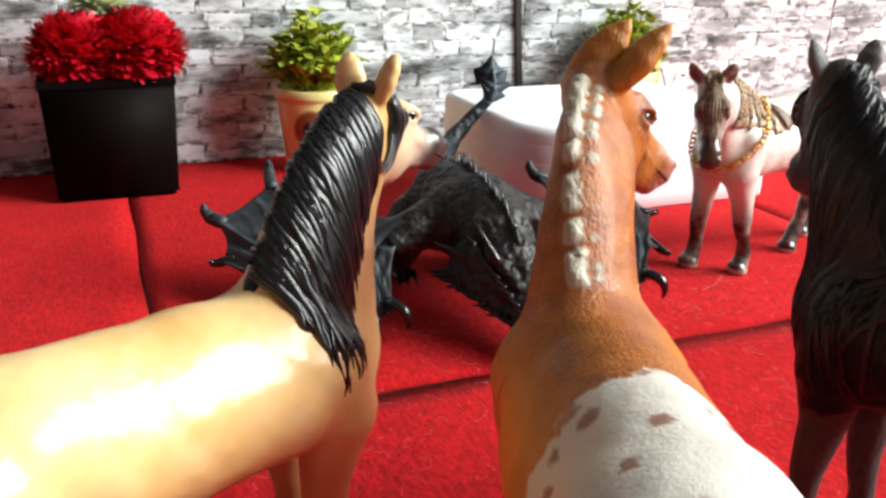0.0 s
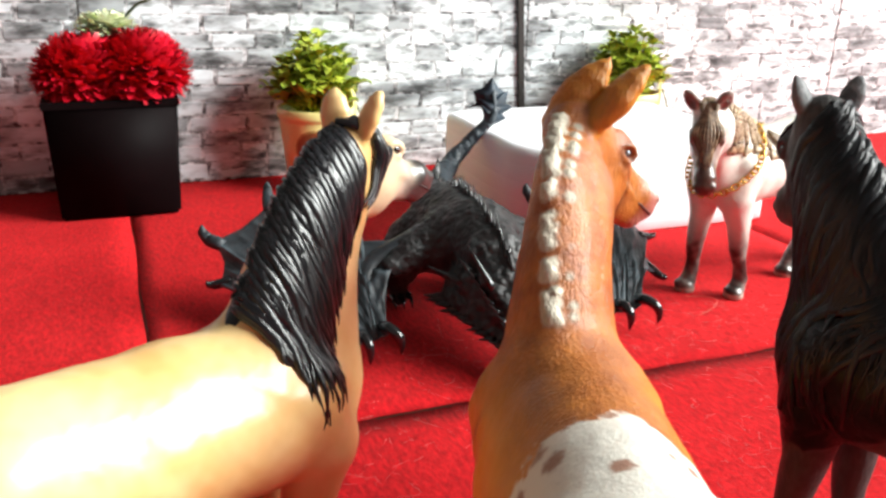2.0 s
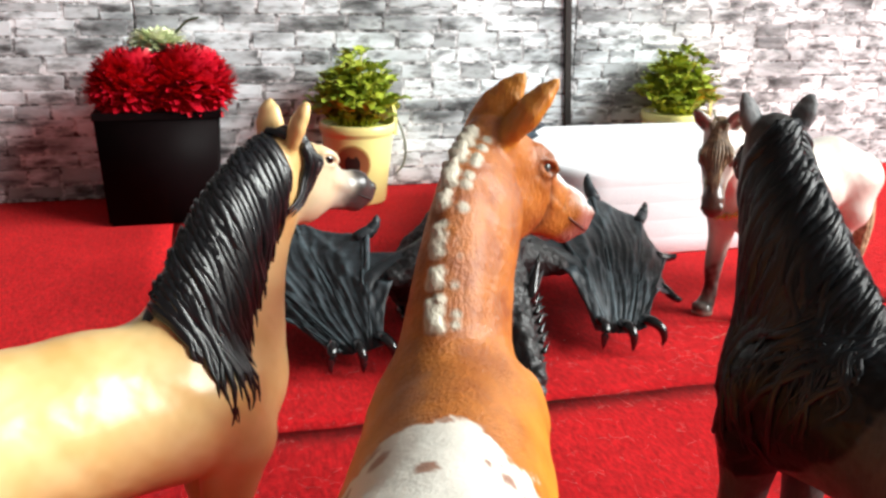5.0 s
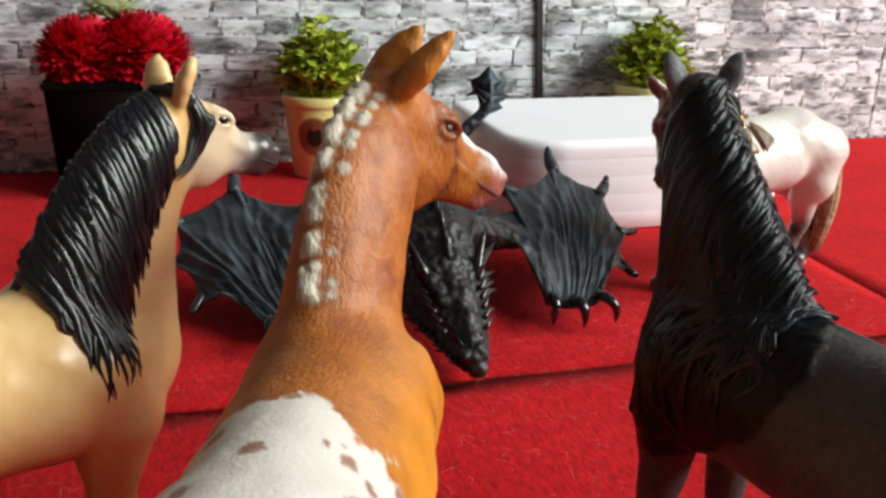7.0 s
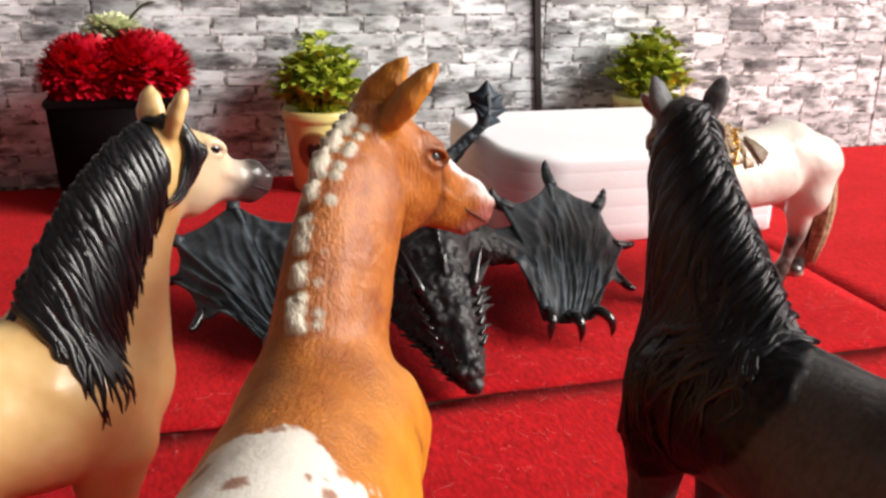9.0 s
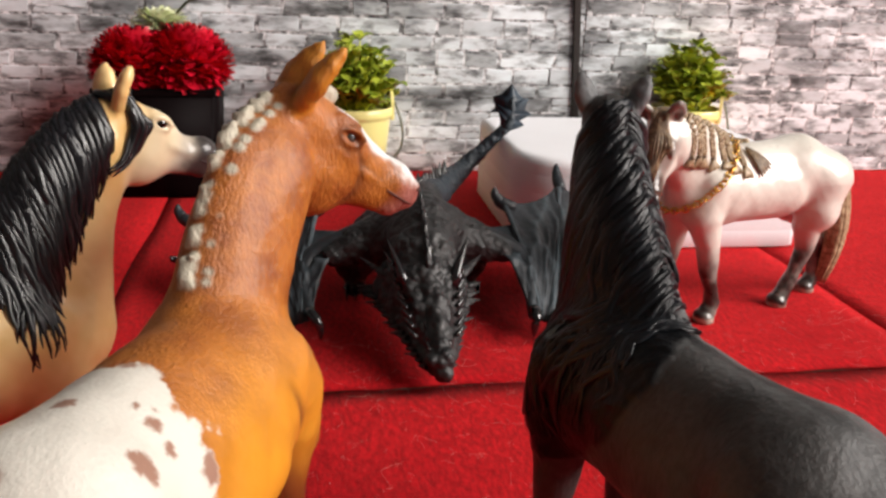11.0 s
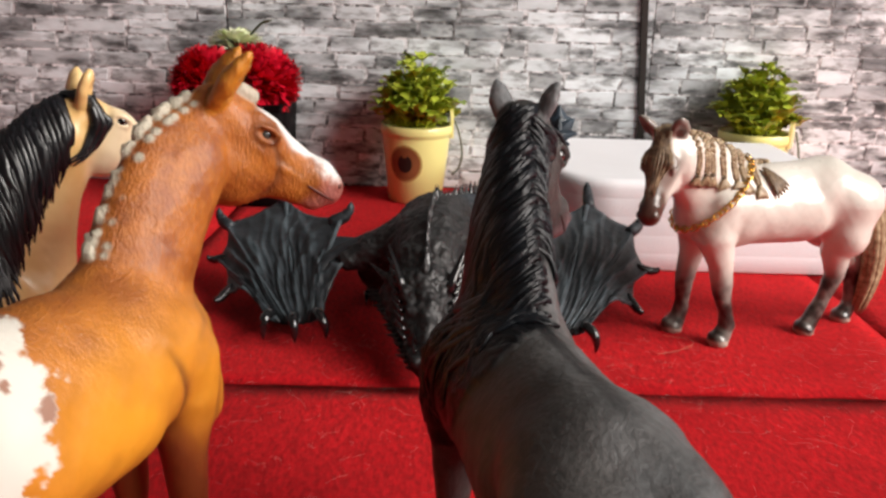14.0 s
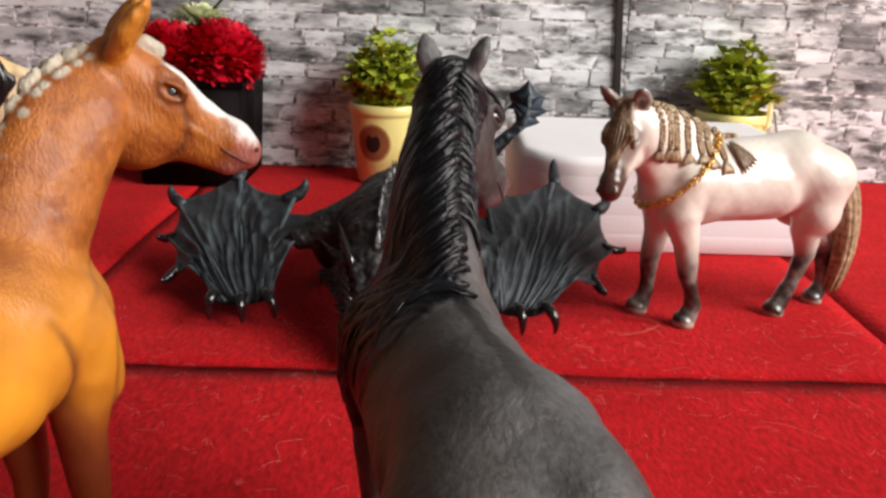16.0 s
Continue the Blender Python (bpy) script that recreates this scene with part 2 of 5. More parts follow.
class Sculpt:
    def __init__(self):
        self.prims = []

    def chain(self, pts, radii, k=0.4, group="coat", flat=None):
        """A rounded rope of changing thickness. flat: (direction, factor) by which it is thinner along that direction."""
        self.prims.append((np.array(pts, float), np.array(radii, float), k, group, flat))

    def cone(self, a, b, ra, rb, k=0.4, group="coat", flat=None):
        self.chain([a, b], [ra, rb], k, group, flat)

    def ball(self, a, r, k=0.4, group="coat", flat=None):
        self.cone(a, np.array(a, float) + (0, 0, 1e-3), r, r, k, group, flat)

    def twin(self, a, b, ra, rb, k=0.4, group="coat", flat=None):
        for s in (1, -1):
            self.cone((a[0], a[1] * s, a[2]), (b[0], b[1] * s, b[2]), ra, rb, k, group, flat)

    @staticmethod
    def one(p, prim):
        pts, rad, _, _, flat = prim
        q = p - pts[0]
        n = None
        if flat is not None:
            n = np.array(flat[0], float)
            n /= np.linalg.norm(n)
            q = q + (flat[1] - 1) * (q @ n)[..., None] * n
        best = None
        for i in range(len(pts) - 1):
            a, b = pts[i] - pts[0], pts[i + 1] - pts[0]
            if n is not None:
                a, b = a + (flat[1] - 1) * (a @ n) * n, b + (flat[1] - 1) * (b @ n) * n
            ab, qa = b - a, q - a
            t = np.clip((qa @ ab) / (ab @ ab), 0, 1)
            d = np.linalg.norm(qa - t[..., None] * ab, axis=-1) - (rad[i] + (rad[i + 1] - rad[i]) * t)
            best = d if best is None else np.minimum(best, d)
        return best

    def at(self, p, group=None):
        d = np.full(len(p), 9.0)
        for prim in self.prims:
            if group is None and prim[3] == "carve":
                d = -self.join(-d, self.one(p, prim), prim[2])
            elif group is None or prim[3] == group:
                d = self.join(d, self.one(p, prim), prim[2])
        return d

    @staticmethod
    def join(a, b, k):
        h = np.maximum(k - np.abs(a - b), 0) / k
        return np.minimum(a, b) - h * h * k * 0.25

    def hug(self, pts, off):
        """Points moved onto the skin, off above it."""
        p = np.array(pts, float)
        e = 0.02
        for _ in range(4):
            d = self.at(p)
            g = np.stack([self.at(p + np.eye(3)[i] * e) - d for i in range(3)], -1) / e
            g /= np.linalg.norm(g, axis=1)[:, None] + 1e-6
            p = p - (d - off)[:, None] * g
        return p

    def skin(self, h):
        lo = np.min([(p[0] - p[1][:, None]).min(0) for p in self.prims], axis=0) - 3 * h
        hi = np.max([(p[0] + p[1][:, None]).max(0) for p in self.prims], axis=0) + 3 * h
        size = np.ceil((hi - lo) / h).astype(int) + 1
        ax = [(lo[i] + h * np.arange(size[i])).astype(np.float32) for i in range(3)]
        d = np.full(size, 1.5, np.float32)
        for prim in self.prims:
            m = prim[1].max() + prim[2] + 2 * h
            i0 = np.clip(((prim[0].min(0) - m - lo) / h).astype(int), 0, size)
            i1 = np.clip(((prim[0].max(0) + m - lo) / h).astype(int) + 2, 0, size)
            g = np.stack(np.meshgrid(*[ax[i][i0[i] : i1[i]] for i in range(3)], indexing="ij"), -1)
            s = tuple(slice(i0[i], i1[i]) for i in range(3))
            if prim[3] == "carve":
                d[s] = -self.join(-d[s], self.one(g, prim), prim[2])
            else:
                d[s] = self.join(d[s], self.one(g, prim), prim[2])
        neg = d < 0
        c = [neg[i : size[0] - 1 + i, j : size[1] - 1 + j, k : size[2] - 1 + k] for i in (0, 1) for j in (0, 1) for k in (0, 1)]
        total = np.sum(c, axis=0, dtype=np.int8)
        mixed = (total > 0) & (total < 8)
        cell = np.argwhere(mixed)
        idx = np.full(mixed.shape, -1, np.int64)
        idx[mixed] = np.arange(len(cell))
        acc, cnt = np.zeros((len(cell), 3)), np.zeros(len(cell))
        for axis in range(3):
            o1, o2 = [o for o in range(3) if o != axis]
            for u in (0, 1):
                for v in (0, 1):
                    off = np.zeros(3, int)
                    off[o1], off[o2] = u, v
                    p0 = cell + off
                    p1 = p0.copy()
                    p1[:, axis] += 1
                    d0, d1 = d[tuple(p0.T)], d[tuple(p1.T)]
                    cr = (d0 < 0) != (d1 < 0)
                    t = np.where(cr, d0 / np.where(cr, d0 - d1, 1), 0)
                    pos = p0.astype(float)
                    pos[:, axis] += t
                    acc[cr] += pos[cr]
                    cnt[cr] += 1
        verts = lo + h * acc / cnt[:, None]
        faces = []
        for axis in range(3):
            o1, o2 = [(1, 2), (2, 0), (0, 1)][axis]
            sl0, sl1 = [slice(None)] * 3, [slice(None)] * 3
            sl0[axis], sl1[axis] = slice(0, -1), slice(1, None)
            a, b = neg[tuple(sl0)], neg[tuple(sl1)]
            e = np.argwhere(a != b)
            e = e[(e[:, o1] > 0) & (e[:, o2] > 0) & (e[:, o1] < size[o1] - 1) & (e[:, o2] < size[o2] - 1)]
            inside = a[tuple(e.T)]
            q = []
            for u, v in ((-1, -1), (0, -1), (0, 0), (-1, 0)):
                w = e.copy()
                w[:, o1] += u
                w[:, o2] += v
                q.append(idx[tuple(w.T)])
            q = np.stack(q, -1)
            q[~inside] = q[~inside][:, ::-1]
            faces.append(q)
        return verts, np.vstack(faces)


def soft_mask(x, lo, hi):
    t = np.clip((x - lo) / (hi - lo), 0, 1)
    return t * t * (3 - 2 * t)


def figure(name, skin, extra, masks, mats, place, label, category):
    """One mesh from a sculpted skin and loose pieces ((verts, faces), slot), in centimetres."""
    verts, faces = skin
    vs = [verts]
    base = len(verts)
    polys = [tuple(f) for f in faces.tolist()]
    slots = [0] * len(polys)
    ridge = [np.zeros(len(verts))]
    for (v, f), s, *toned in extra:
        vs.append(v)
        ridge.append(toned[0] if toned else np.zeros(len(v)))
        polys += [tuple(i + base for i in face) for face in f]
        slots += [s] * len(f)
        base += len(v)
    allv = np.vstack(vs) * 0.01
    me = bpy.data.meshes.new(name)
    me.from_pydata(allv.tolist(), [], polys)
    me.shade_smooth()
    for m in mats:
        me.materials.append(m)
    me.polygons.foreach_set("material_index", slots)
    for key, val in masks.items():
        full = np.zeros(len(allv))
        full[: len(verts)] = val
        me.attributes.new(key, "FLOAT", "POINT").data.foreach_set("value", full.astype(np.float32))
    me.attributes.new("ridge", "FLOAT", "POINT").data.foreach_set("value", np.concatenate(ridge).astype(np.float32))
    ob = tagged(new(name, me), label, category)
    ob.matrix_world = place
    return ob


def fbm(p, scale, seed=0.0):
    """Cheap smooth noise for arrays of points."""
    q = p * scale + seed
    v = np.zeros(len(p))
    for o, a in ((1.0, 0.5), (2.1, 0.3), (4.3, 0.2)):
        v += a * np.sin(q[:, 0] * o + 1.7 * np.sin(q[:, 1] * o * 0.9 + seed)) * np.cos(q[:, 2] * o * 1.1 + 1.3 * np.sin(q[:, 0] * o * 0.7)) 
    return v

# ---- structure: room, table, felt, panels ----


def structure(name, bm, mat, label, smooth=False):
    return tagged(part(name, bm, mat, None, label, smooth), kind="structure")


structure("room_floor", box_bm(-2.4, 2.0, -2.4, 2.2, -0.80, -0.75), ROOM_FLOOR, "brown wooden floor of the room")
structure("ceiling", box_bm(-2.4, 2.0, -2.4, 2.2, 1.75, 1.80), PAINT_WALL, "plain light ceiling of the room")
structure("wall_north", box_bm(-2.4, 2.0, 2.2, 2.3, -0.8, 1.8), PAINT_WALL, "plain light room wall")
structure("wall_south", box_bm(-2.4, 2.0, -2.5, -2.4, -0.8, 1.8), PAINT_WALL, "plain light room wall")
structure("wall_west", box_bm(-2.5, -2.4, -2.5, 2.3, -0.8, 1.8), PAINT_WALL, "plain light room wall")


def wall_with_window():
    bm = bmesh.new()
    for y0, y1, z0, z1 in ((-2.5, -1.18, -0.8, 1.8), (0.22, 2.3, -0.8, 1.8), (-1.18, 0.22, -0.8, 0.45), (-1.18, 0.22, 1.62, 1.8)):
        part_bm = box_bm(2.0, 2.1, y0, y1, z0, z1)
        me = bpy.data.meshes.new("tmp")
        part_bm.to_mesh(me)
        part_bm.free()
        bm.from_mesh(me)
        bpy.data.meshes.remove(me)
    return structure("wall_east", bm, PAINT_WALL, "plain light room wall with a window opening")


wall_with_window()


def felt_sheet(x0, x1, y0, y1, label, step=0.01, seed=0.0):
    """A thin cloth with slightly wavy, rounded edges."""
    nx, ny = max(int((x1 - x0) / step), 4), max(int((y1 - y0) / step), 4)
    xs, ys = np.linspace(x0, x1, nx), np.linspace(y0, y1, ny)
    verts, faces = [], []
    for j, y in enumerate(ys):
        for i, x in enumerate(xs):
            ex = 0.0005 * math.sin(y * 60 + seed) * (1 if i in (0, nx - 1) else 0)
            ey = 0.0006 * (math.sin(x * 45 + seed) + 0.6 * math.sin(x * 131 + 2 * seed) + 0.5 * math.sin(x * 290 + 3 * seed)) * (1 if j in (0, ny - 1) else 0)
            rim = 0.0002 if i in (0, nx - 1) or j in (0, ny - 1) else 0
            verts.append((x + ex, y + ey, -rim - 0.00025 + 0.00025 * math.sin(x * 23 + seed) * math.sin(y * 19 + 2 * seed)))
    n = len(verts)
    for j in range(ny - 1):
        for i in range(nx - 1):
            a = j * nx + i
            faces.append((a, a + 1, a + nx + 1, a + nx))
    ring = [i for i in range(nx)] + [j * nx + nx - 1 for j in range(1, ny)] + [(ny - 1) * nx + i for i in range(nx - 2, -1, -1)] + [j * nx for j in range(ny - 2, 0, -1)]
    tuck = lambda v, lo, hi: v + 0.0014 if v < lo + 0.002 else (v - 0.0014 if v > hi - 0.002 else v)
    verts += [(verts[i][0], tuck(verts[i][1], y0, y1), -0.0018) for i in ring]
    for k in range(len(ring)):
        m = (k + 1) % len(ring)
        faces.append((ring[k], n + k, n + m, ring[m]))
    me = mesh_from("felt_sheet", verts, faces)
    me.materials.append(FELT)
    return tagged(new("felt_sheet", me), label, "felt sheet", "felt sheets", "structure")


felt_sheet(-0.70, 1.10, -0.60, 0.2286, "red felt cloth lying flat on the table", 0.012, 0.3)
felt_sheet(0.0120, 0.3219, 0.2296, 0.5600, "red felt sheet under the dragon figure", 0.008, 1.1)
felt_sheet(-0.70, 0.0112, 0.2296, 0.5600, "red felt sheet beside the black vase", 0.012, 2.2)
felt_sheet(0.3222, 1.10, 0.2296, 0.5600, "red felt sheet beside the white pony", 0.012, 3.1)

table = tagged(new("table"), "dark wooden table under the red felt", "table")
part("tabletop", box_bm(-0.80, 1.20, -0.70, 0.75, -0.032, -0.002, 0.003), TABLE, table)
for lx, ly in ((-0.72, -0.62), (1.12, -0.62), (-0.72, 0.67), (1.12, 0.67)):
    part("leg", box_bm(lx - 0.03, lx + 0.03, ly - 0.03, ly + 0.03, -0.75, -0.032, 0.004), TABLE, table)

WALL_Y = 0.533


def brick_meshes():
    """A few slab shapes, one unit wide and one unit high, with chipped corners."""
    out = []
    rng = np.random.default_rng(4)
    for _ in range(7):
        c = []
        for sx, sz in ((-1, -1), (1, -1), (1, 1), (-1, 1)):
            jx, jz = rng.uniform(0, 0.035), rng.uniform(0, 0.12)
            c += [(sx * (0.5 - jx - (0.03 if (sx * sz) > 0 else 0)), sz * (0.5 - jz)), (sx * (0.5 - jx - (0 if (sx * sz) > 0 else 0.03)), sz * (0.5 - jz - 0.10))]
        ang = [math.atan2(z, x) for x, z in c]
        c = [p for _, p in sorted(zip(ang, c))]
        n = len(c)
        verts = [(x, 0.0, z) for x, z in c] + [(x * 0.985, -1.0, z * 0.94) for x, z in c]
        faces = [tuple(range(n, 2 * n))] + [(i, (i + 1) % n, n + (i + 1) % n, n + i) for i in range(n)]
        me = mesh_from("brick", verts, faces, False)
        me.materials.append(BRICK)
        out.append(me)
    return out


def brick_panel(x0, x1, label, seed, height=0.20):
    rng = random.Random(seed)
    panel = part("brick_panel", box_bm(x0, x1, WALL_Y, WALL_Y + 0.006, 0.0, height, 0.0004, 1), MORTAR, None, "", False)
    tagged(panel, label, "wall panel", "brick print panels")
    z = 0.001
    while z < height - 0.008:
        tall = rng.uniform(0.0082, 0.0112)
        x = x0 - rng.uniform(0.0, 0.02)
        while x < x1:
            wide = rng.choice((0.017, 0.022, 0.027, 0.033, 0.040)) * rng.uniform(0.9, 1.1)
            a, b = max(x, x0 + 0.0002), min(x + wide, x1 - 0.0002)
            courses = [(0.0, 1.0)] if rng.random() < 0.88 else [(0.0, 0.5), (0.5, 1.0)]
            for lo, hi in courses if b - a > 0.004 else ():
                ob = new("brick", rng.choice(BRICKS))
                ob.parent = panel
                ob.matrix_basis = Matrix.Translation(((a + b) / 2, WALL_Y, z + tall * (lo + hi) / 2)) @ Matrix.Diagonal((b - a - 0.0001 * rng.randint(-2, 4), rng.uniform(0.00012, 0.0003), tall * (hi - lo) - 0.0001 * rng.randint(-2, 7), 1))
            x += wide
        z += tall
    return panel


BRICKS = brick_meshes()
# Shade in the gap between two panels is drawn as a near-black strip.
strip = part("gap_strip", box_bm(-0.0023, 0.0023, -0.0015, 0.002, 0.0, 0.21, 0.0003, 1), GAP_DARK, None, "", False)
tagged(strip, "narrow dark strip standing in for the shaded gap between two brick panels", "trim", kind="structure")
strip.matrix_world = pose(0.2725, WALL_Y - 0.0012, 0.0, 0, -3.4, 0)

# ---- white block, vase, pots ----


def foam_block(x0, x1, y0, y1, layers, tall):
    """Stacked sheets of packing foam; the west end is a soft round fold."""
    root = tagged(new("foam_block"), "thick white block of layered packing foam on red felt", "foam block")
    root.location = (x0, y0, 0)
    w, dp, mx, my, h = x1 - x0, y1 - y0, (x1 - x0) / 2, (y1 - y0) / 2, tall / layers
    outline = []
    for cx, cy, r, a0 in ((w, 0, 0.004, -90), (w, dp, 0.004, 0), (0, dp, 0.012, 90), (0, 0, 0.030, 180)):
        for i in range(13):
            a = radians(a0 + 90 * i / 12)
            outline.append(((cx - r if cx else r) + r * math.cos(a), (cy - r if cy else r) + r * math.sin(a)))
    rings = [(0.0010, 0.0), (0.0, 0.0010)]
    for k in range(1, layers):
        rings += [(0.0, k * h - 0.0007), (0.00004, k * h - 0.0003), (0.00010, k * h), (0.00004, k * h + 0.0003), (0.0, k * h + 0.0007)]
    rings += [(0.0, tall - 0.0045), (0.0003, tall - 0.0028), (0.0014, tall - 0.0010), (0.0030, tall - 0.0002), (0.0045, tall), (0.0060, tall), (0.0200, tall)]
    bm = bmesh.new()
    rows = [[bm.verts.new((mx + (x - mx) * (1 - inset / mx), my + (y - my) * (1 - inset / my), z)) for x, y in outline] for inset, z in rings]
    n = len(outline)
    for p, q in zip(rows, rows[1:]):
        for i in range(n):
            bm.faces.new((p[i], p[(i + 1) % n], q[(i + 1) % n], q[i]))
    bm.faces.new(rows[0][::-1])
    bm.faces.new(rows[-1])
    part("body", bm, FOAM, root)
    return root


foam_block(0.194, 0.341, 0.364, 0.486, 5, 0.046)


def black_vase():
    root = tagged(new("vase"), "square glossy black vase holding red flowers", "vase")
    root.location = (0.0075, 0.4985, 0)
    bm = bmesh.new()
    a, b, t, h = 0.0300, 0.0325, 0.003, 0.062
    ring = lambda r, z: [bm.verts.new((sx * r, sy * r, z)) for sx, sy in ((-1, -1), (1, -1), (1, 1), (-1, 1))]
    r = [ring(a, 0), ring(b, h), ring(b - t, h), ring(a - t, 0.006)]
    for p, q in zip(r, r[1:]):
        for i in range(4):
            bm.faces.new((p[i], p[(i + 1) % 4], q[(i + 1) % 4], q[i]))
    bm.faces.new(r[0][::-1])
    bm.faces.new(r[3])
    bmesh.ops.bevel(bm, geom=bm.edges[:], offset=0.0016, segments=2, affect="EDGES")
    part("body", bm, BLACK_GLAZE, root)
    lip = bmesh.new()
    rim = [[lip.verts.new((sx * r_, sy * r_, z_)) for sx, sy in ((-1, -1), (1, -1), (1, 1), (-1, 1))] for r_, z_ in ((b + 0.0006, h - 0.003), (b + 0.0006, h + 0.0006), (b - t - 0.0004, h + 0.0006), (b - t - 0.0004, h - 0.003))]
    for k in range(4):
        p, q = rim[k], rim[(k + 1) % 4]
        for i in range(4):
            lip.faces.new((p[i], p[(i + 1) % 4], q[(i + 1) % 4], q[i]))
    part("rim", lip, BLACK_GLAZE, root, "", False)
    return root


black_vase()


def pom_flower(centre, radius, count, mat, name, label, seed, flat=0.85):
    """A ball of narrow petals, each a bent blade, on a short stem."""
    rng = np.random.default_rng(seed)
    root = tagged(new(name), label, "flower", "flowers in the vase")
    root.location = centre
    verts, faces = [], []
    for i in range(count):
        zc = 1 - 1.75 * (i + 0.5) / count
        th = i * 2.399963 + rng.uniform(-0.2, 0.2)
        s = math.sqrt(max(0, 1 - zc * zc))
        d = np.array([s * math.cos(th), s * math.sin(th), zc])
        d += rng.normal(0, 0.13, 3)
        d /= np.linalg.norm(d)
        side = np.cross(d, (0.2, 0.1, 1.0) if abs(d[2]) < 0.9 else (1, 0, 0))
        side /= np.linalg.norm(side)
        up = np.cross(side, d)
        ln = radius * rng.uniform(0.84, 0.99)
        w = radius * 0.082 * rng.uniform(0.8, 1.3)
        curl = rng.uniform(-0.20, 0.24) * radius
        base = len(verts)
        for s_, wd, c in ((0.25, 0.5, 0), (0.62, 0.9, 0.25), (0.88, 1.0, 0.7), (1.0, 0.35, 1.15)):
            m = d * ln * s_ + up * curl * c
            for k in (-1, 0, 1):
                v = m + side * w * wd * k - up * w * 0.35 * (1 - abs(k)) * wd
                verts.append((v[0], v[1], v[2] * flat))
        for r_ in range(3):
            for k in range(2):
                q = base + r_ * 3 + k
                faces.append((q, q + 1, q + 4, q + 3))
    me = mesh_from("petals", verts, faces)
    me.materials.append(mat)
    new("petals", me).parent = root
    bm = bmesh.new()
    bmesh.ops.create_icosphere(bm, subdivisions=2, radius=radius * (0.62 if count > 500 else 0.30))
    part("heart", bm, mat, root)
    v, f = tube([(0, 0, -radius * 0.4), (0.001, 0, -radius * 1.2), (0, 0, -centre[2] + 0.0065)], [0.0016] * 3, 8)
    st = mesh_from("stem", v, f)
    st.materials.append(LEAF)
    new("stem", st).parent = root
    return root


pom_flower((-0.0050, 0.488, 0.0735), 0.0272, 1250, PETAL, "red_flower", "bright red pompom flower in the black vase", 3)
pom_flower((0.0235, 0.487, 0.0745), 0.0285, 1250, PETAL, "red_flower", "deep red pompom flower in the black vase", 8)
pom_flower((0.0085, 0.499, 0.0965), 0.0185, 330, CREAM, "cream_flower", "small cream flower above the red blooms", 12, 0.5)
sprig_v, sprig_f = tube(spline([(0.012, 0.497, 0.0960), (0.019, 0.495, 0.1020), (0.026, 0.493, 0.1085), (0.0325, 0.491, 0.1105)], 10), [0.0008] * 9 + [0.0004], 6)
sprig_me = mesh_from("green_stem", sprig_v, sprig_f)
sprig_me.materials.append(STEM)
tagged(new("green_stem", sprig_me), "thin dark green stem rising from the cream flower", "stem")


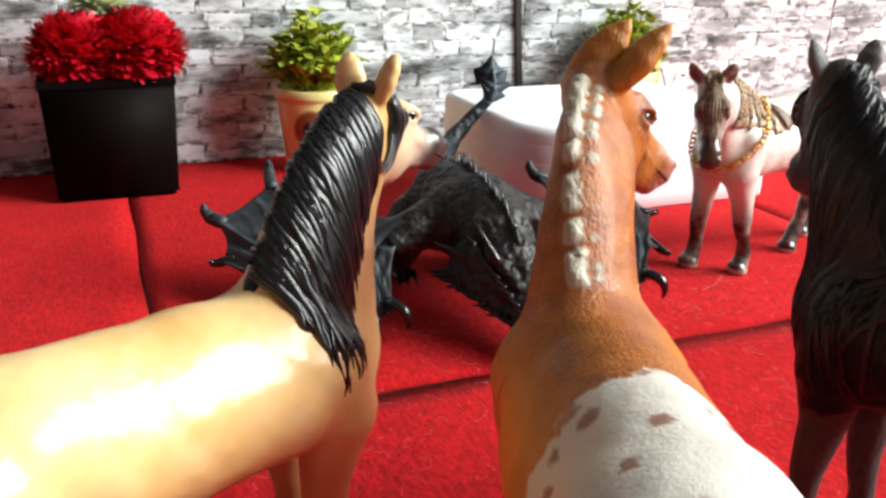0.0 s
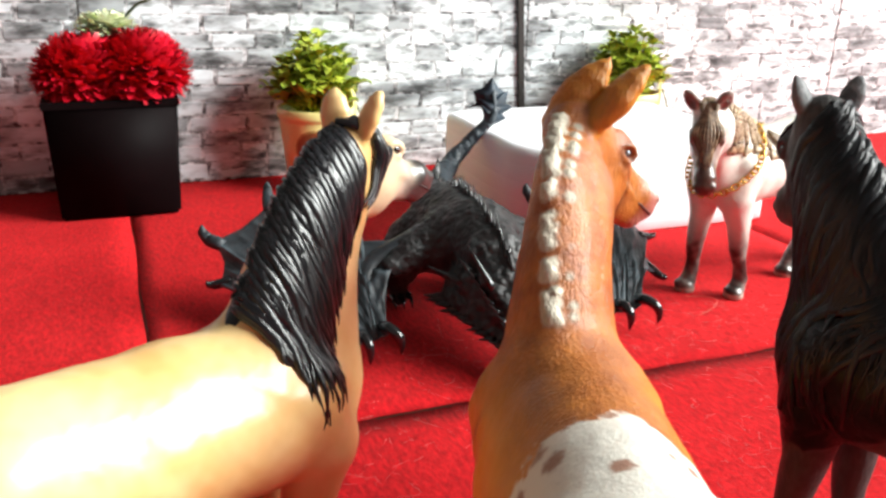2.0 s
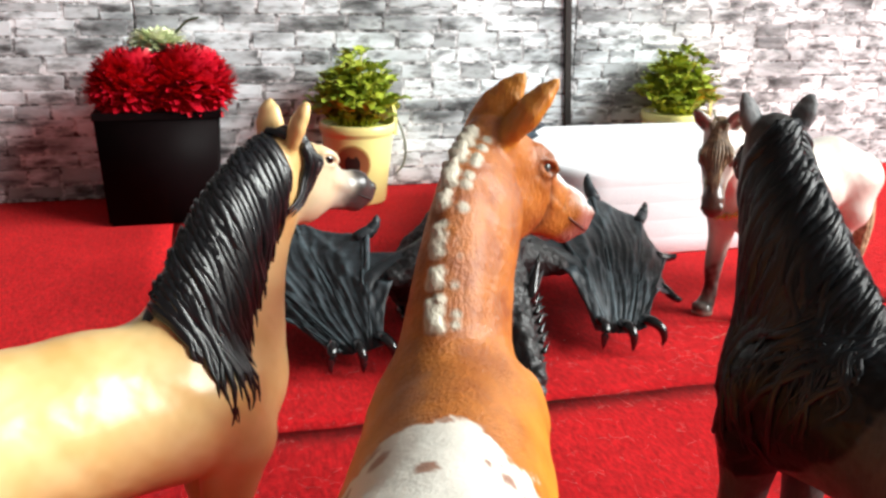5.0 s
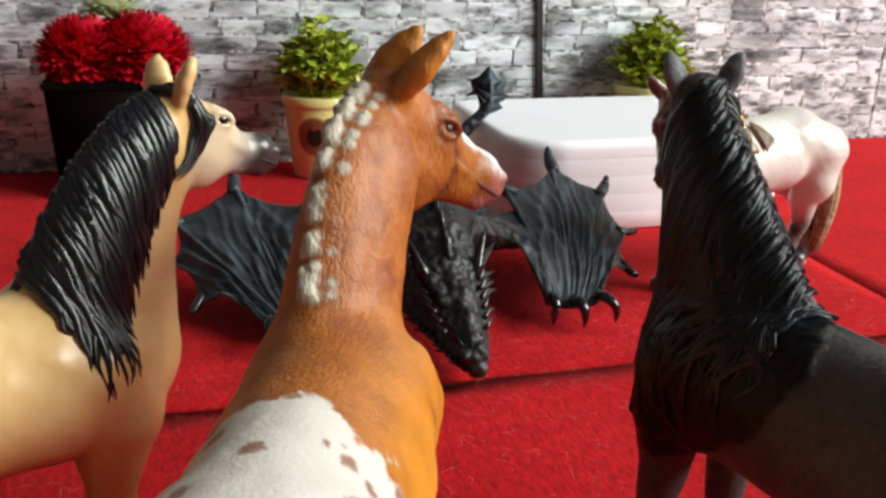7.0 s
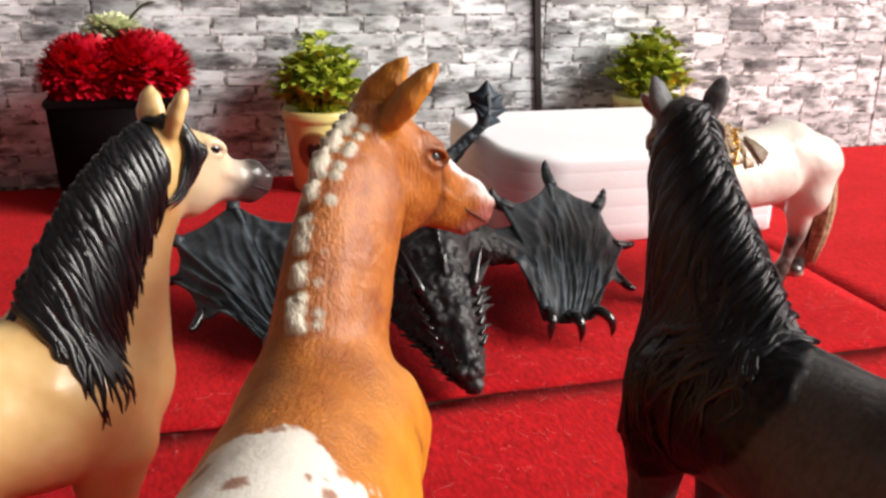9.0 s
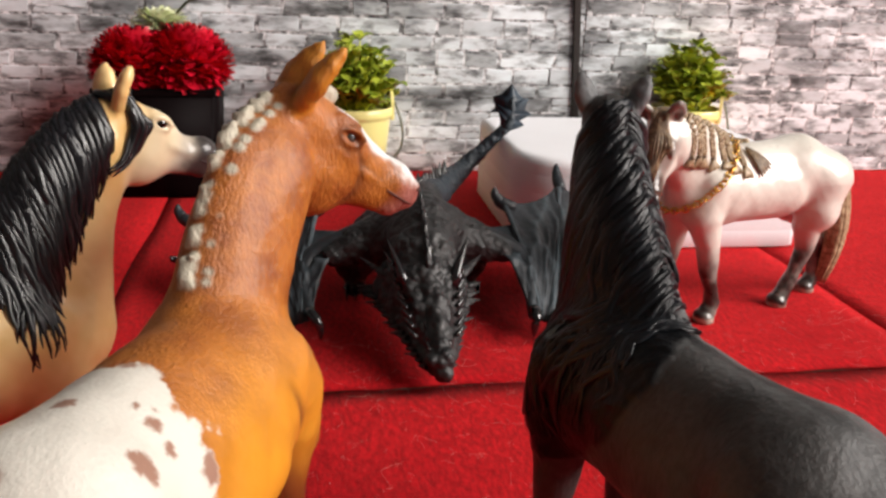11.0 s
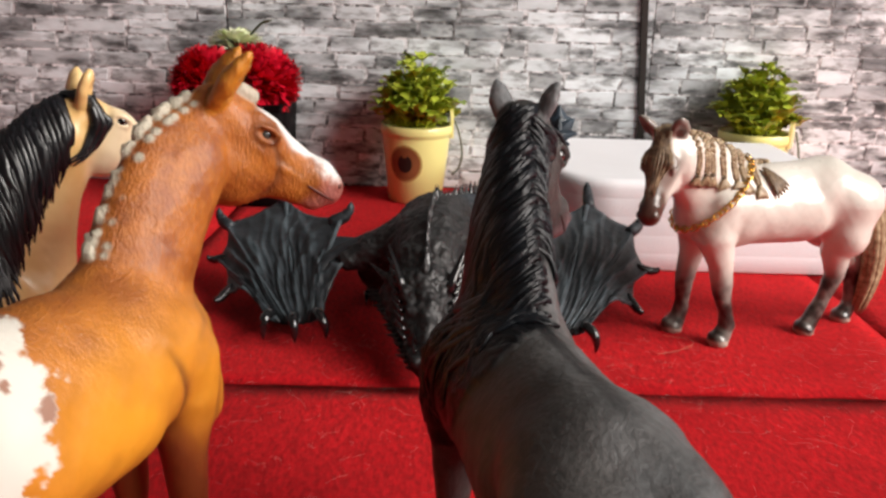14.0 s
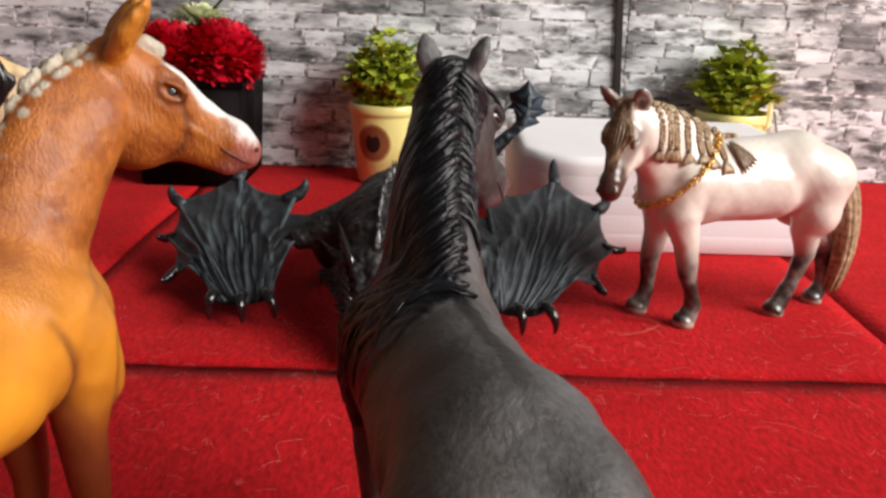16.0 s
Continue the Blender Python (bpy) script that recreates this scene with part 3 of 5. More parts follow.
def bucket_plant(x, y, turn, label, seed):
    root = tagged(new("potted_plant"), label, "potted plant", "small potted plants")
    root.matrix_world = pose(x, y, 0, 0, 0, turn)
    prof = [(0.0165, 0.0), (0.0172, 0.001), (0.0216, 0.041), (0.0217, 0.0425), (0.0226, 0.0432), (0.0230, 0.0450), (0.0228, 0.0485), (0.0222, 0.0492), (0.0212, 0.0485), (0.0205, 0.044), (0.0200, 0.0425)]
    part("pot", lathe_bm(prof, 56), YELLOW, root)
    lug = bmesh.new()
    arc = [(0.0075 * math.cos(math.pi * i / 12), 0.0500 + 0.0085 * math.sin(math.pi * i / 12)) for i in range(13)] + [(-0.0078, 0.041), (0.0078, 0.041)]
    sides = [[lug.verts.new((0.0222 + dx - 0.0004 * (dx > 0), y_, z_)) for y_, z_ in arc] for dx in (-0.0012, 0.0012)]
    for i in range(len(arc)):
        lug.faces.new((sides[0][i], sides[0][(i + 1) % len(arc)], sides[1][(i + 1) % len(arc)], sides[1][i]))
    lug.faces.new(sides[0][::-1])
    lug.faces.new(sides[1])
    part("handle_lug", lug, YELLOW, root, "", False)
    pts = spline([(0.0245, 0, 0.051), (0.0275, -0.004, 0.042), (0.0290, -0.006, 0.031), (0.0270, -0.007, 0.022), (0.0225, -0.008, 0.0175)], 16)
    v, f = tube(pts, [0.0008] * 16, 8)
    me = mesh_from("handle_wire", v, f)
    me.materials.append(WIRE)
    new("handle_wire", me).parent = root
    # oval badge bent round the pot, with a dark patch in it
    for nm, mat, w, h, off, dent in (("badge", EMBLEM_RIM, 0.0122, 0.0118, 0.0002, 0.0), ("badge_field", EMBLEM, 0.0110, 0.0105, 0.0004, 0.0), ("badge_mark", EMBLEM_DARK, 0.0052, 0.0058, 0.0006, 0.35)):
        bm = bmesh.new()
        cz, n = 0.0265, 28
        mid = None
        ring = []
        for i in range(n):
            a = 2 * math.pi * i / n
            u, w_ = w * 0.9 * math.cos(a), cz + h * math.sin(a) - dent * h * (abs(math.cos(a)) < 0.35) * (math.sin(a) > 0)
            r = 0.0172 + (w_ - 0.001) / 0.04 * 0.0044 + off
            th = -math.pi / 2 - 0.42 + u / r
            ring.append(bm.verts.new((r * math.cos(th), r * math.sin(th), w_)))
        r = 0.0172 + (cz - 0.001) / 0.04 * 0.0044 + off
        mid = []
        for i in range(n):
            a = 2 * math.pi * i / n
            u, w_ = 0.5 * w * 0.9 * math.cos(a), cz + 0.5 * h * math.sin(a)
            rr = 0.0172 + (w_ - 0.001) / 0.04 * 0.0044 + off
            th = -math.pi / 2 - 0.42 + u / rr
            mid.append(bm.verts.new((rr * math.cos(th), rr * math.sin(th), w_)))
        c = bm.verts.new((r * math.cos(-math.pi / 2 - 0.42), r * math.sin(-math.pi / 2 - 0.42), cz))
        for i in range(n):
            j = (i + 1) % n
            bm.faces.new((ring[i], ring[j], mid[j], mid[i]))
            bm.faces.new((mid[i], mid[j], c))
        part(nm, bm, mat, root)
    part("moss", lathe_bm([(0.0200, 0.040), (0.0195, 0.0455), (0.012, 0.0475), (0.0, 0.048)], 30), LEAF, root)
    rng = np.random.default_rng(seed)
    for s in range(46):
        az, lean = s * 2.399963, math.sqrt((s + 0.5) / 46)
        top = np.array([0.0275 * lean * math.cos(az), 0.0275 * lean * math.sin(az), 0.0850 - 0.031 * lean**2 + rng.uniform(-0.005, 0.005)])
        root_p = np.array([0.011 * lean * math.cos(az), 0.011 * lean * math.sin(az), 0.046])
        stem = spline([root_p, (root_p + top) / 2 + (0, 0, 0.004), top], 8)
        v, f = tube(stem, [0.0005] * 8, 5)
        verts, faces = v.tolist(), list(f)
        for k in range(16):
            q = stem[min(1 + k * 7 // 16, 7)] if k < 12 else stem[-1]
            ang = k * 2.4 + rng.uniform(-0.4, 0.4)
            rise = rng.uniform(0.1, 0.9)
            d = np.array([math.cos(ang) * math.cos(rise), math.sin(ang) * math.cos(rise), math.sin(rise)])
            sd = np.cross(d, (0, 0, 1.0))
            sd /= np.linalg.norm(sd) + 1e-9
            nn = np.cross(sd, d)
            ln, wd = rng.uniform(0.0060, 0.0092), rng.uniform(0.0028, 0.0044)
            b0 = len(verts)
            for a_, w_, c_ in ((0.0, 0.2, 0), (0.35, 0.95, 0.10), (0.75, 1.0, 0.12), (1.0, 0.5, -0.05)):
                m = q + d * ln * a_ + nn * ln * c_
                for e in (-1, 0, 1):
                    verts.append(m + sd * wd * w_ * e + nn * wd * 0.35 * abs(e))
            for r_ in range(3):
                for e in range(2):
                    t_ = b0 + r_ * 3 + e
                    faces.append((t_, t_ + 1, t_ + 4, t_ + 3))
        me = mesh_from("sprig", verts, faces)
        me.materials.append(LEAF)
        new("sprig", me).parent = root
    return root


bucket_plant(0.1205, 0.5020, 6, "yellow bucket pot with a green artificial plant and brown badge", 5)
bucket_plant(0.3385, 0.5085, -28, "yellow bucket pot with green plant behind the foam block", 9)

# ---- toy horses ----
MANE_BLACK = painted("mane_black", (0.003, 0.003, 0.004), (0.008, 0.009, 0.012), 0.30, 0.25, 800, 0.5, streak=(1, 1, 0.25))
MANE_BLUE = painted("mane_blue_black", (0.003, 0.0034, 0.0045), (0.007, 0.0092, 0.0125), 0.36, 0.0, 420, 0.9, streak=(1, 1, 0.3))
MANE_BROWN = painted("mane_brown", (0.22, 0.14, 0.075), (0.52, 0.41, 0.26), 0.45, 0.1, 900, 0.7, streak=(1, 1, 0.2), wash=500)
MANE_UMBER = painted("mane_umber", (0.10, 0.062, 0.036), (0.30, 0.21, 0.12), 0.45, 0.1, 900, 0.7, streak=(1, 1, 0.2), wash=500)
EYE = plain("eye_black", (0.006, 0.005, 0.005), 0.08, coat=1.0, relief=0.0)
NOSTRIL_DARK = plain("nostril_dark", (0.02, 0.016, 0.015), 0.5, relief=0.0)
NOSTRIL_BROWN = plain("nostril_brown", (0.10, 0.03, 0.022), 0.5, relief=0.0)
EYE_GREY = plain("eye_grey", (0.06, 0.07, 0.065), 0.10, coat=1.0, relief=0.0)
BUCKSKIN = painted("buckskin_coat", (0.84, 0.60, 0.28), (0.72, 0.43, 0.15), 0.34, 0.25, 300, 0.03, (("dark", (0.03, 0.022, 0.018)), ("pale", (0.80, 0.68, 0.47)), ("ash", (0.40, 0.36, 0.32)), ("grey", (0.045, 0.038, 0.036)), ("rust_shade", (0.42, 0.17, 0.05))), wash=55)
CHESTNUT = painted("chestnut_coat", (0.46, 0.150, 0.024), (0.26, 0.066, 0.012), 0.42, 0.1, 1500, 0.8, (("amber", (0.68, 0.285, 0.022)), ("rust_shade", (0.20, 0.05, 0.014)), ("white", (0.68, 0.65, 0.58)), ("spot", (0.24, 0.085, 0.04)), ("blaze", (0.82, 0.80, 0.78)), ("pink", (0.45, 0.17, 0.15)), ("knob", (0.50, 0.46, 0.36)), ("hoof", (0.12, 0.08, 0.05)), ("crease_shade", (0.06, 0.02, 0.012))), (1, 1, 0.35), 0.0006, 150, "calm", fleck=0.22)
MANE_BLUE.node_tree.nodes["Principled BSDF"].inputs["Specular IOR Level"].default_value = 0.32
GREY_BLACK = painted("charcoal_coat", (0.056, 0.053, 0.051), (0.034, 0.032, 0.031), 0.52, 0.0, 900, 0.7, (("spine", (0.009, 0.009, 0.010)), ("mane", (0.0070, 0.0074, 0.0086)), ("ear", (0.15, 0.155, 0.16)), ("pink", (0.16, 0.10, 0.11)), ("lit_back", (0.095, 0.098, 0.100)), ("hoof", (0.02, 0.018, 0.018))), (1, 1, 0.4), 0.0004, 90, fleck=0.4, shine="mane")
PEARL = painted("pearl_coat", (0.76, 0.73, 0.66), (0.68, 0.635, 0.565), 0.30, 0.35, 500, 0.05, (("dark", (0.025, 0.018, 0.016)), ("muzzle", (0.07, 0.035, 0.025)), ("mane", (0.085, 0.062, 0.048)), ("knob", (0.36, 0.22, 0.10)), ("hoof", (0.42, 0.36, 0.30))), wash=70)


def unit(v):
    v = np.array(v, float)
    return v / (np.linalg.norm(v) + 1e-12)


def skin_normals(verts, faces):
    f = np.asarray(faces)
    n = np.cross(verts[f[:, 2]] - verts[f[:, 0]], verts[f[:, 3]] - verts[f[:, 1]])
    out = np.zeros_like(verts)
    for k in range(4):
        np.add.at(out, f[:, k], n)
    return out / (np.linalg.norm(out, axis=1)[:, None] + 1e-12)


class Horse:
    """A standing toy horse. Local frame: x ahead, y to its left, z up, centimetres, origin between the fore hooves."""

    def __init__(self, base, heading, mid, girth, poll, nose, ear_l, ear_r, crest, under, wide, stance=6.3, legs=((0, 0), (0, 0), (0, 0), (0, 0)), croup=0.25, chest=1.0, lug=1.0, eye_size=0.050, eye_lift=0.03, dish=0.0):
        self.lug, self.eye_size, self.eye_lift, self.dish = lug, eye_size, eye_lift, dish
        self.base, self.turn = base, heading
        self.ahead = np.array([math.cos(radians(heading)), math.sin(radians(heading))])
        self.left = np.array([-self.ahead[1], self.ahead[0]])
        self.s = Sculpt()
        self.P, self.N = np.array(poll, float), np.array(nose, float)
        self.EL, self.ER = self.loc(ear_l), self.loc(ear_r)
        self.extra, self.queue, self.ruffle, self.nostril = [], [], None, 4
        self.body(mid, girth, stance, legs, croup, chest)
        self.neck(crest, under, wide)
        self.head()

    def loc(self, p):
        q = np.array(p[:2], float) - self.base
        return np.array([q @ self.ahead, q @ self.left, p[2]])

    def body(self, m, g, st, legs, croup, chest):
        """m: the height of the barrel's middle, g: its radius."""
        s = self.s
        c = s.cone
        f = ((0, 1, 0), 1.10)
        c((0.35 * chest, 0, m - 0.1), (-0.5, 0, m), 0.86 * g, g, 0.4, flat=f)
        c((-0.9, 0, m), (-st * 0.66, 0, m + 0.02), 0.97 * g, 1.0 * g, 0.4, flat=((0, 1, 0), 1.02))
        c((-0.6, 0, m + g - 0.62), (-2.2, 0, m + g - 0.72), 0.62, 0.7, 0.6)
        c((-2.2, 0, m + g - 0.74), (-st * 0.85, 0, m + g - 0.78 + croup), 0.72, 0.9, 0.6)
        s.twin((-st * 0.84, 0.50, m + g - 1.08 + croup), (-st * 1.04, 0.62, m + g - 1.45 + croup), 0.98, 0.98, 0.45)
        s.twin((-st * 1.0, 0.62, m + 0.05), (-st * 1.0, 0.78, m - 1.15), 1.15, 0.85, 0.5)
        s.twin((0.0, 0.66, m + 0.25), (0.30, 0.74, m - 0.75), 0.90, 0.78, 0.2)
        s.twin((0.55 * chest, 0.45, m - 0.25), (0.55 * chest, 0.48, m - 0.75), 0.72, 0.62, 0.2)
        top = m - 1.0
        for i, (dx, dy) in enumerate(legs):
            side = 1 if i % 2 == 0 else -1
            y = side * 0.78
            if i < 2:
                pts = [(0.25, y, top), (0.15 + dx * 0.35, y + dy * 0.4, top * 0.76), (0.20 + dx * 0.65, y + dy * 0.7, top * 0.50), (0.10 + dx * 0.85, y + dy * 0.9, top * 0.32), (0.08 + dx, y + dy, top * 0.185), (0.22 + dx, y + dy, 0.45)]
                rad = [0.70, 0.48, 0.37, 0.29, 0.34, 0.31]
            else:
                x = -st
                pts = [(x + 0.10, y, top), (x - 0.10 + dx * 0.4, y + dy * 0.4, top * 0.82), (x - 0.60 + dx * 0.7, y + dy * 0.7, top * 0.58), (x - 0.42 + dx * 0.85, y + dy * 0.85, top * 0.34), (x - 0.30 + dx, y + dy, top * 0.19), (x - 0.10 + dx, y + dy, 0.45)]
                rad = [0.84, 0.60, 0.39, 0.29, 0.34, 0.31]
            s.chain(pts, rad, 0.18)
            e = np.array(pts[-1])
            c(e + (0.02, 0, -0.05), (e[0] + 0.15, e[1], 0.22), 0.35, 0.45, 0.12, "hoof")

    def neck(self, crest, under, wide):
        """crest, under: the neck's outlines from the withers and the breast up to the poll and the throat; wide: its half widths."""
        s = self.s
        A, B = spline(crest, 24), spline(under, 24)
        w = np.interp(np.linspace(0, 1, 24), np.linspace(0, 1, len(wide)), wide)
        rc, ru = np.minimum(0.52, w * 0.62), w * 0.82
        D = (B - A) / np.linalg.norm(B - A, axis=1)[:, None]
        top, bot = A + D * rc[:, None], B - D * ru[:, None]
        self.crest, self.inner = A, D
        s.chain(top[::2], rc[::2], 0.25)
        s.chain(bot[::2], ru[::2], 0.35)
        for q in (0.38, 0.68):
            s.chain((top * (1 - q) + bot * q)[::2], (w * 0.92)[::2], 0.35)

    def head(self):
        s, P, N = self.s, self.P, self.N
        d = unit(N - P)
        L = np.linalg.norm(N - P)
        lat = self.EL - self.ER
        lat = unit(lat - d * (lat @ d))
        v = unit(np.cross(d, lat))
        if v[2] > 0:
            v = -v
        self.d, self.L, self.lat, self.v = d, L, lat, v
        fl = (lat, 1.28)
        s.cone(P + 0.04 * L * d + 0.02 * L * v, P + 0.34 * L * d + 0.06 * L * v, 0.185 * L, 0.19 * L, 0.3, "head", (lat, 1.05))
        g = self.dish
        s.chain([P + 0.34 * L * d + 0.05 * L * v, P + 0.60 * L * d + (0.06 + 0.6 * g) * L * v, P + 0.80 * L * d + (0.07 + 0.3 * g) * L * v], [0.185 * L, (0.151 - g) * L, (0.125 - 0.3 * g) * L], 0.3 - 2 * g, "head", fl)
        s.ball(P + 0.28 * L * d + 0.24 * L * v, 0.28 * L, 0.14, "head", (lat, 1.5))
        s.cone(P + 0.40 * L * d + 0.20 * L * v, P + 0.84 * L * d + 0.15 * L * v, (0.165 - 0.5 * g) * L, 0.105 * L, 0.25, "head", (lat, 1.25))
        s.cone(P + 0.82 * L * d + 0.05 * L * v, P + 0.90 * L * d + 0.075 * L * v, 0.135 * L, 0.122 * L, 0.15, "head")
        s.ball(P + 0.865 * L * d + 0.185 * L * v, 0.068 * L, 0.12, "head")
        for q in (1, -1):
            s.cone(P + 0.26 * L * d - 0.085 * L * v + q * 0.12 * L * lat, P + 0.35 * L * d - 0.085 * L * v + q * 0.135 * L * lat, 0.05 * L, 0.045 * L, 0.10, "head")
            s.cone(P + 0.48 * L * d + 0.10 * L * v + q * 0.115 * L * lat, P + 0.72 * L * d + 0.10 * L * v + q * 0.085 * L * lat, 0.035 * L, 0.02 * L, 0.12, "head")
            s.ball(P + 0.925 * L * d + 0.02 * L * v + q * 0.085 * L * lat, 0.045 * L, 0.08, "head")
            eye = P + 0.335 * L * d - self.eye_lift * L * v + q * 0.148 * L * lat
            self.blob(eye, self.eye_size * L, 2, (1, 1, 1), 3)
            for up_, wide_ in ((-0.046, 0.024), (0.042, 0.016)):
                lid = [eye + d * 0.085 * L * math.cos(a) + v * up_ * L * math.sin(a) + q * lat * L * (0.018 + 0.020 * math.sin(a)) for a in np.linspace(0.25, 2.9, 9)]
                s.chain(lid, [wide_ * L] * 9, 0.05, "head")
            self.blob(P + 0.935 * L * d + 0.022 * L * v + q * 0.100 * L * lat, 0.027 * L, self.nostril, (1, 1, 1), 2)
            lip = [P + u * L * d + (0.115 - 0.02 * (u - 0.8)) * L * v + q * (0.20 - 0.13 * u) * L * lat for u in np.linspace(0.74, 0.98, 8)]
            self.lay(lip, -0.006 * L, [0.003 * L] + [0.010 * L] * 6 + [0.005 * L], 6, 1.0, None, self.nostril)
            tip = self.EL if q > 0 else self.ER
            base = P - 0.02 * L * d + q * 0.12 * L * lat - 0.02 * L * v
            ln = tip - base
            face = unit(d - (d @ unit(ln)) * unit(ln) + 0.35 * q * lat)
            fit = L * self.lug
            s.chain([base + u * ln for u in (0.0, 0.22, 0.45, 0.68, 0.86, 0.99)], [w * fit for w in (0.075, 0.100, 0.112, 0.088, 0.050, 0.012)], 0.08, "ear", (face, 1.75))
            s.chain([base + u * ln + face * 0.075 * fit for u in (0.28, 0.48, 0.70, 0.88)], [w * fit for w in (0.050, 0.068, 0.052, 0.018)], 0.03, "carve", (face, 1.2))

    def blob(self, p, r, slot, stretch=(1, 1, 1), sub=2):
        bm = bmesh.new()
        bmesh.ops.create_icosphere(bm, subdivisions=sub, radius=r)
        vv = np.array([tuple(x.co) for x in bm.verts]) * stretch + p
        ff = [tuple(x.index for x in f.verts) for f in bm.faces]
        bm.free()
        self.extra.append(((vv, ff), slot))

    def lay(self, pts, offs, radii, n=7, flat=0.6, side=None, slot=1, root=None):
        """A lock to be laid onto the skin when the figure is finished."""
        self.queue.append((np.array(pts, float), np.broadcast_to(offs, (len(pts),)), radii, n, flat, side, slot, root))

    def settle(self):
        p = self.s.hug(np.vstack([q[0] for q in self.queue]), np.concatenate([q[1] for q in self.queue]))
        i = 0
        for pts, _, radii, n, flat, side, slot, root in self.queue:
            part_ = p[i : i + len(pts)].copy()
            i += len(pts)
            if root is not None:
                part_[0] = root + (part_[0] - root) * 0.5
            self.extra.append((tube(part_, radii, n, flat, side), slot))

    def side_lock(self, t, side, length, drift, seed, r=0.13, wave=0.0, off=0.06, n=11, flat=0.6, slot=1, lift=0.0, spread=0.9):
        """A lock of mane from the crest at t (0 withers, 1 poll) down one side (1: left)."""
        rng = np.random.default_rng(seed)
        i = t * 23
        a = int(min(i, 22))
        c = self.crest[a] + (self.crest[a + 1] - self.crest[a]) * (i - a)
        lat = np.array([0, side, 0]) * (1 - 0.6 * t) + self.lat * side * 0.6 * t
        ph, jut = rng.uniform(0, 6.28), rng.uniform(-0.35, 0.25)
        up = -self.inner[a]
        pts = []
        for u in np.linspace(0, 1, n):
            out = math.sin(min(u * 1.6, 1.0) * 1.5708)
            pts.append(c + up * 0.35 * (1 - out) + lat * (jut + (0.85 - jut) * out + spread * max(0, u - 0.35)) + np.array([drift * u + wave * (math.sin(ph + 6.5 * u) + 0.5 * math.sin(2 * ph + 15 * u)) * min(1, 2 * u), 0, -length * max(0, u - 0.06)]))
        us = np.linspace(0, 1, n)
        offs = (off * (0.4 + 0.9 * np.sin(0.3 + 2.7 * us)) + lift * (1 - us**2)) - 0.03 * us**3
        rad = r * np.interp(us, (0, 0.12, 0.45, 0.75, 0.93, 1), (0.7, 1.0, 0.95, 0.66, 0.30, 0.08))
        self.lay(pts, offs, rad, 7, flat, unit(lat), slot)

    def finish(self, name, res, masks, mats, label):
        if self.queue:
            self.settle()
        verts, faces = self.s.skin(res)
        m = masks(self, verts)
        verts = verts + (0.035 * fbm(verts, 1.1, 1.0) + 0.012 * fbm(verts, 3.5, 2.0))[:, None] * skin_normals(verts, faces)
        if "crease_shade" in m:
            verts = verts - 0.06 * m["crease_shade"][:, None] * skin_normals(verts, faces)
        if "mane" in m and self.ruffle is not None:
            verts = verts + self.ruffle(verts, m["mane"])[:, None] * skin_normals(verts, faces)
        verts[:, 2] = np.maximum(verts[:, 2], 0.0)
        ob = figure(name, (verts, faces), self.extra, m, mats, pose(self.base[0] * 0.01, self.base[1] * 0.01, 0, 0, 0, self.turn), label, "toy horse")
        ob["group"] = "toy horses"
        return ob

    def lower(self, v, z0, z1):
        return soft_mask(-v[:, 2] + 0.15 * fbm(v, 2.0), -z1, -z0)

    def group_mask(self, v, group, soft=0.06):
        return 1 - soft_mask(self.s.at(v, group), 0.0, soft)


RES = 0.065


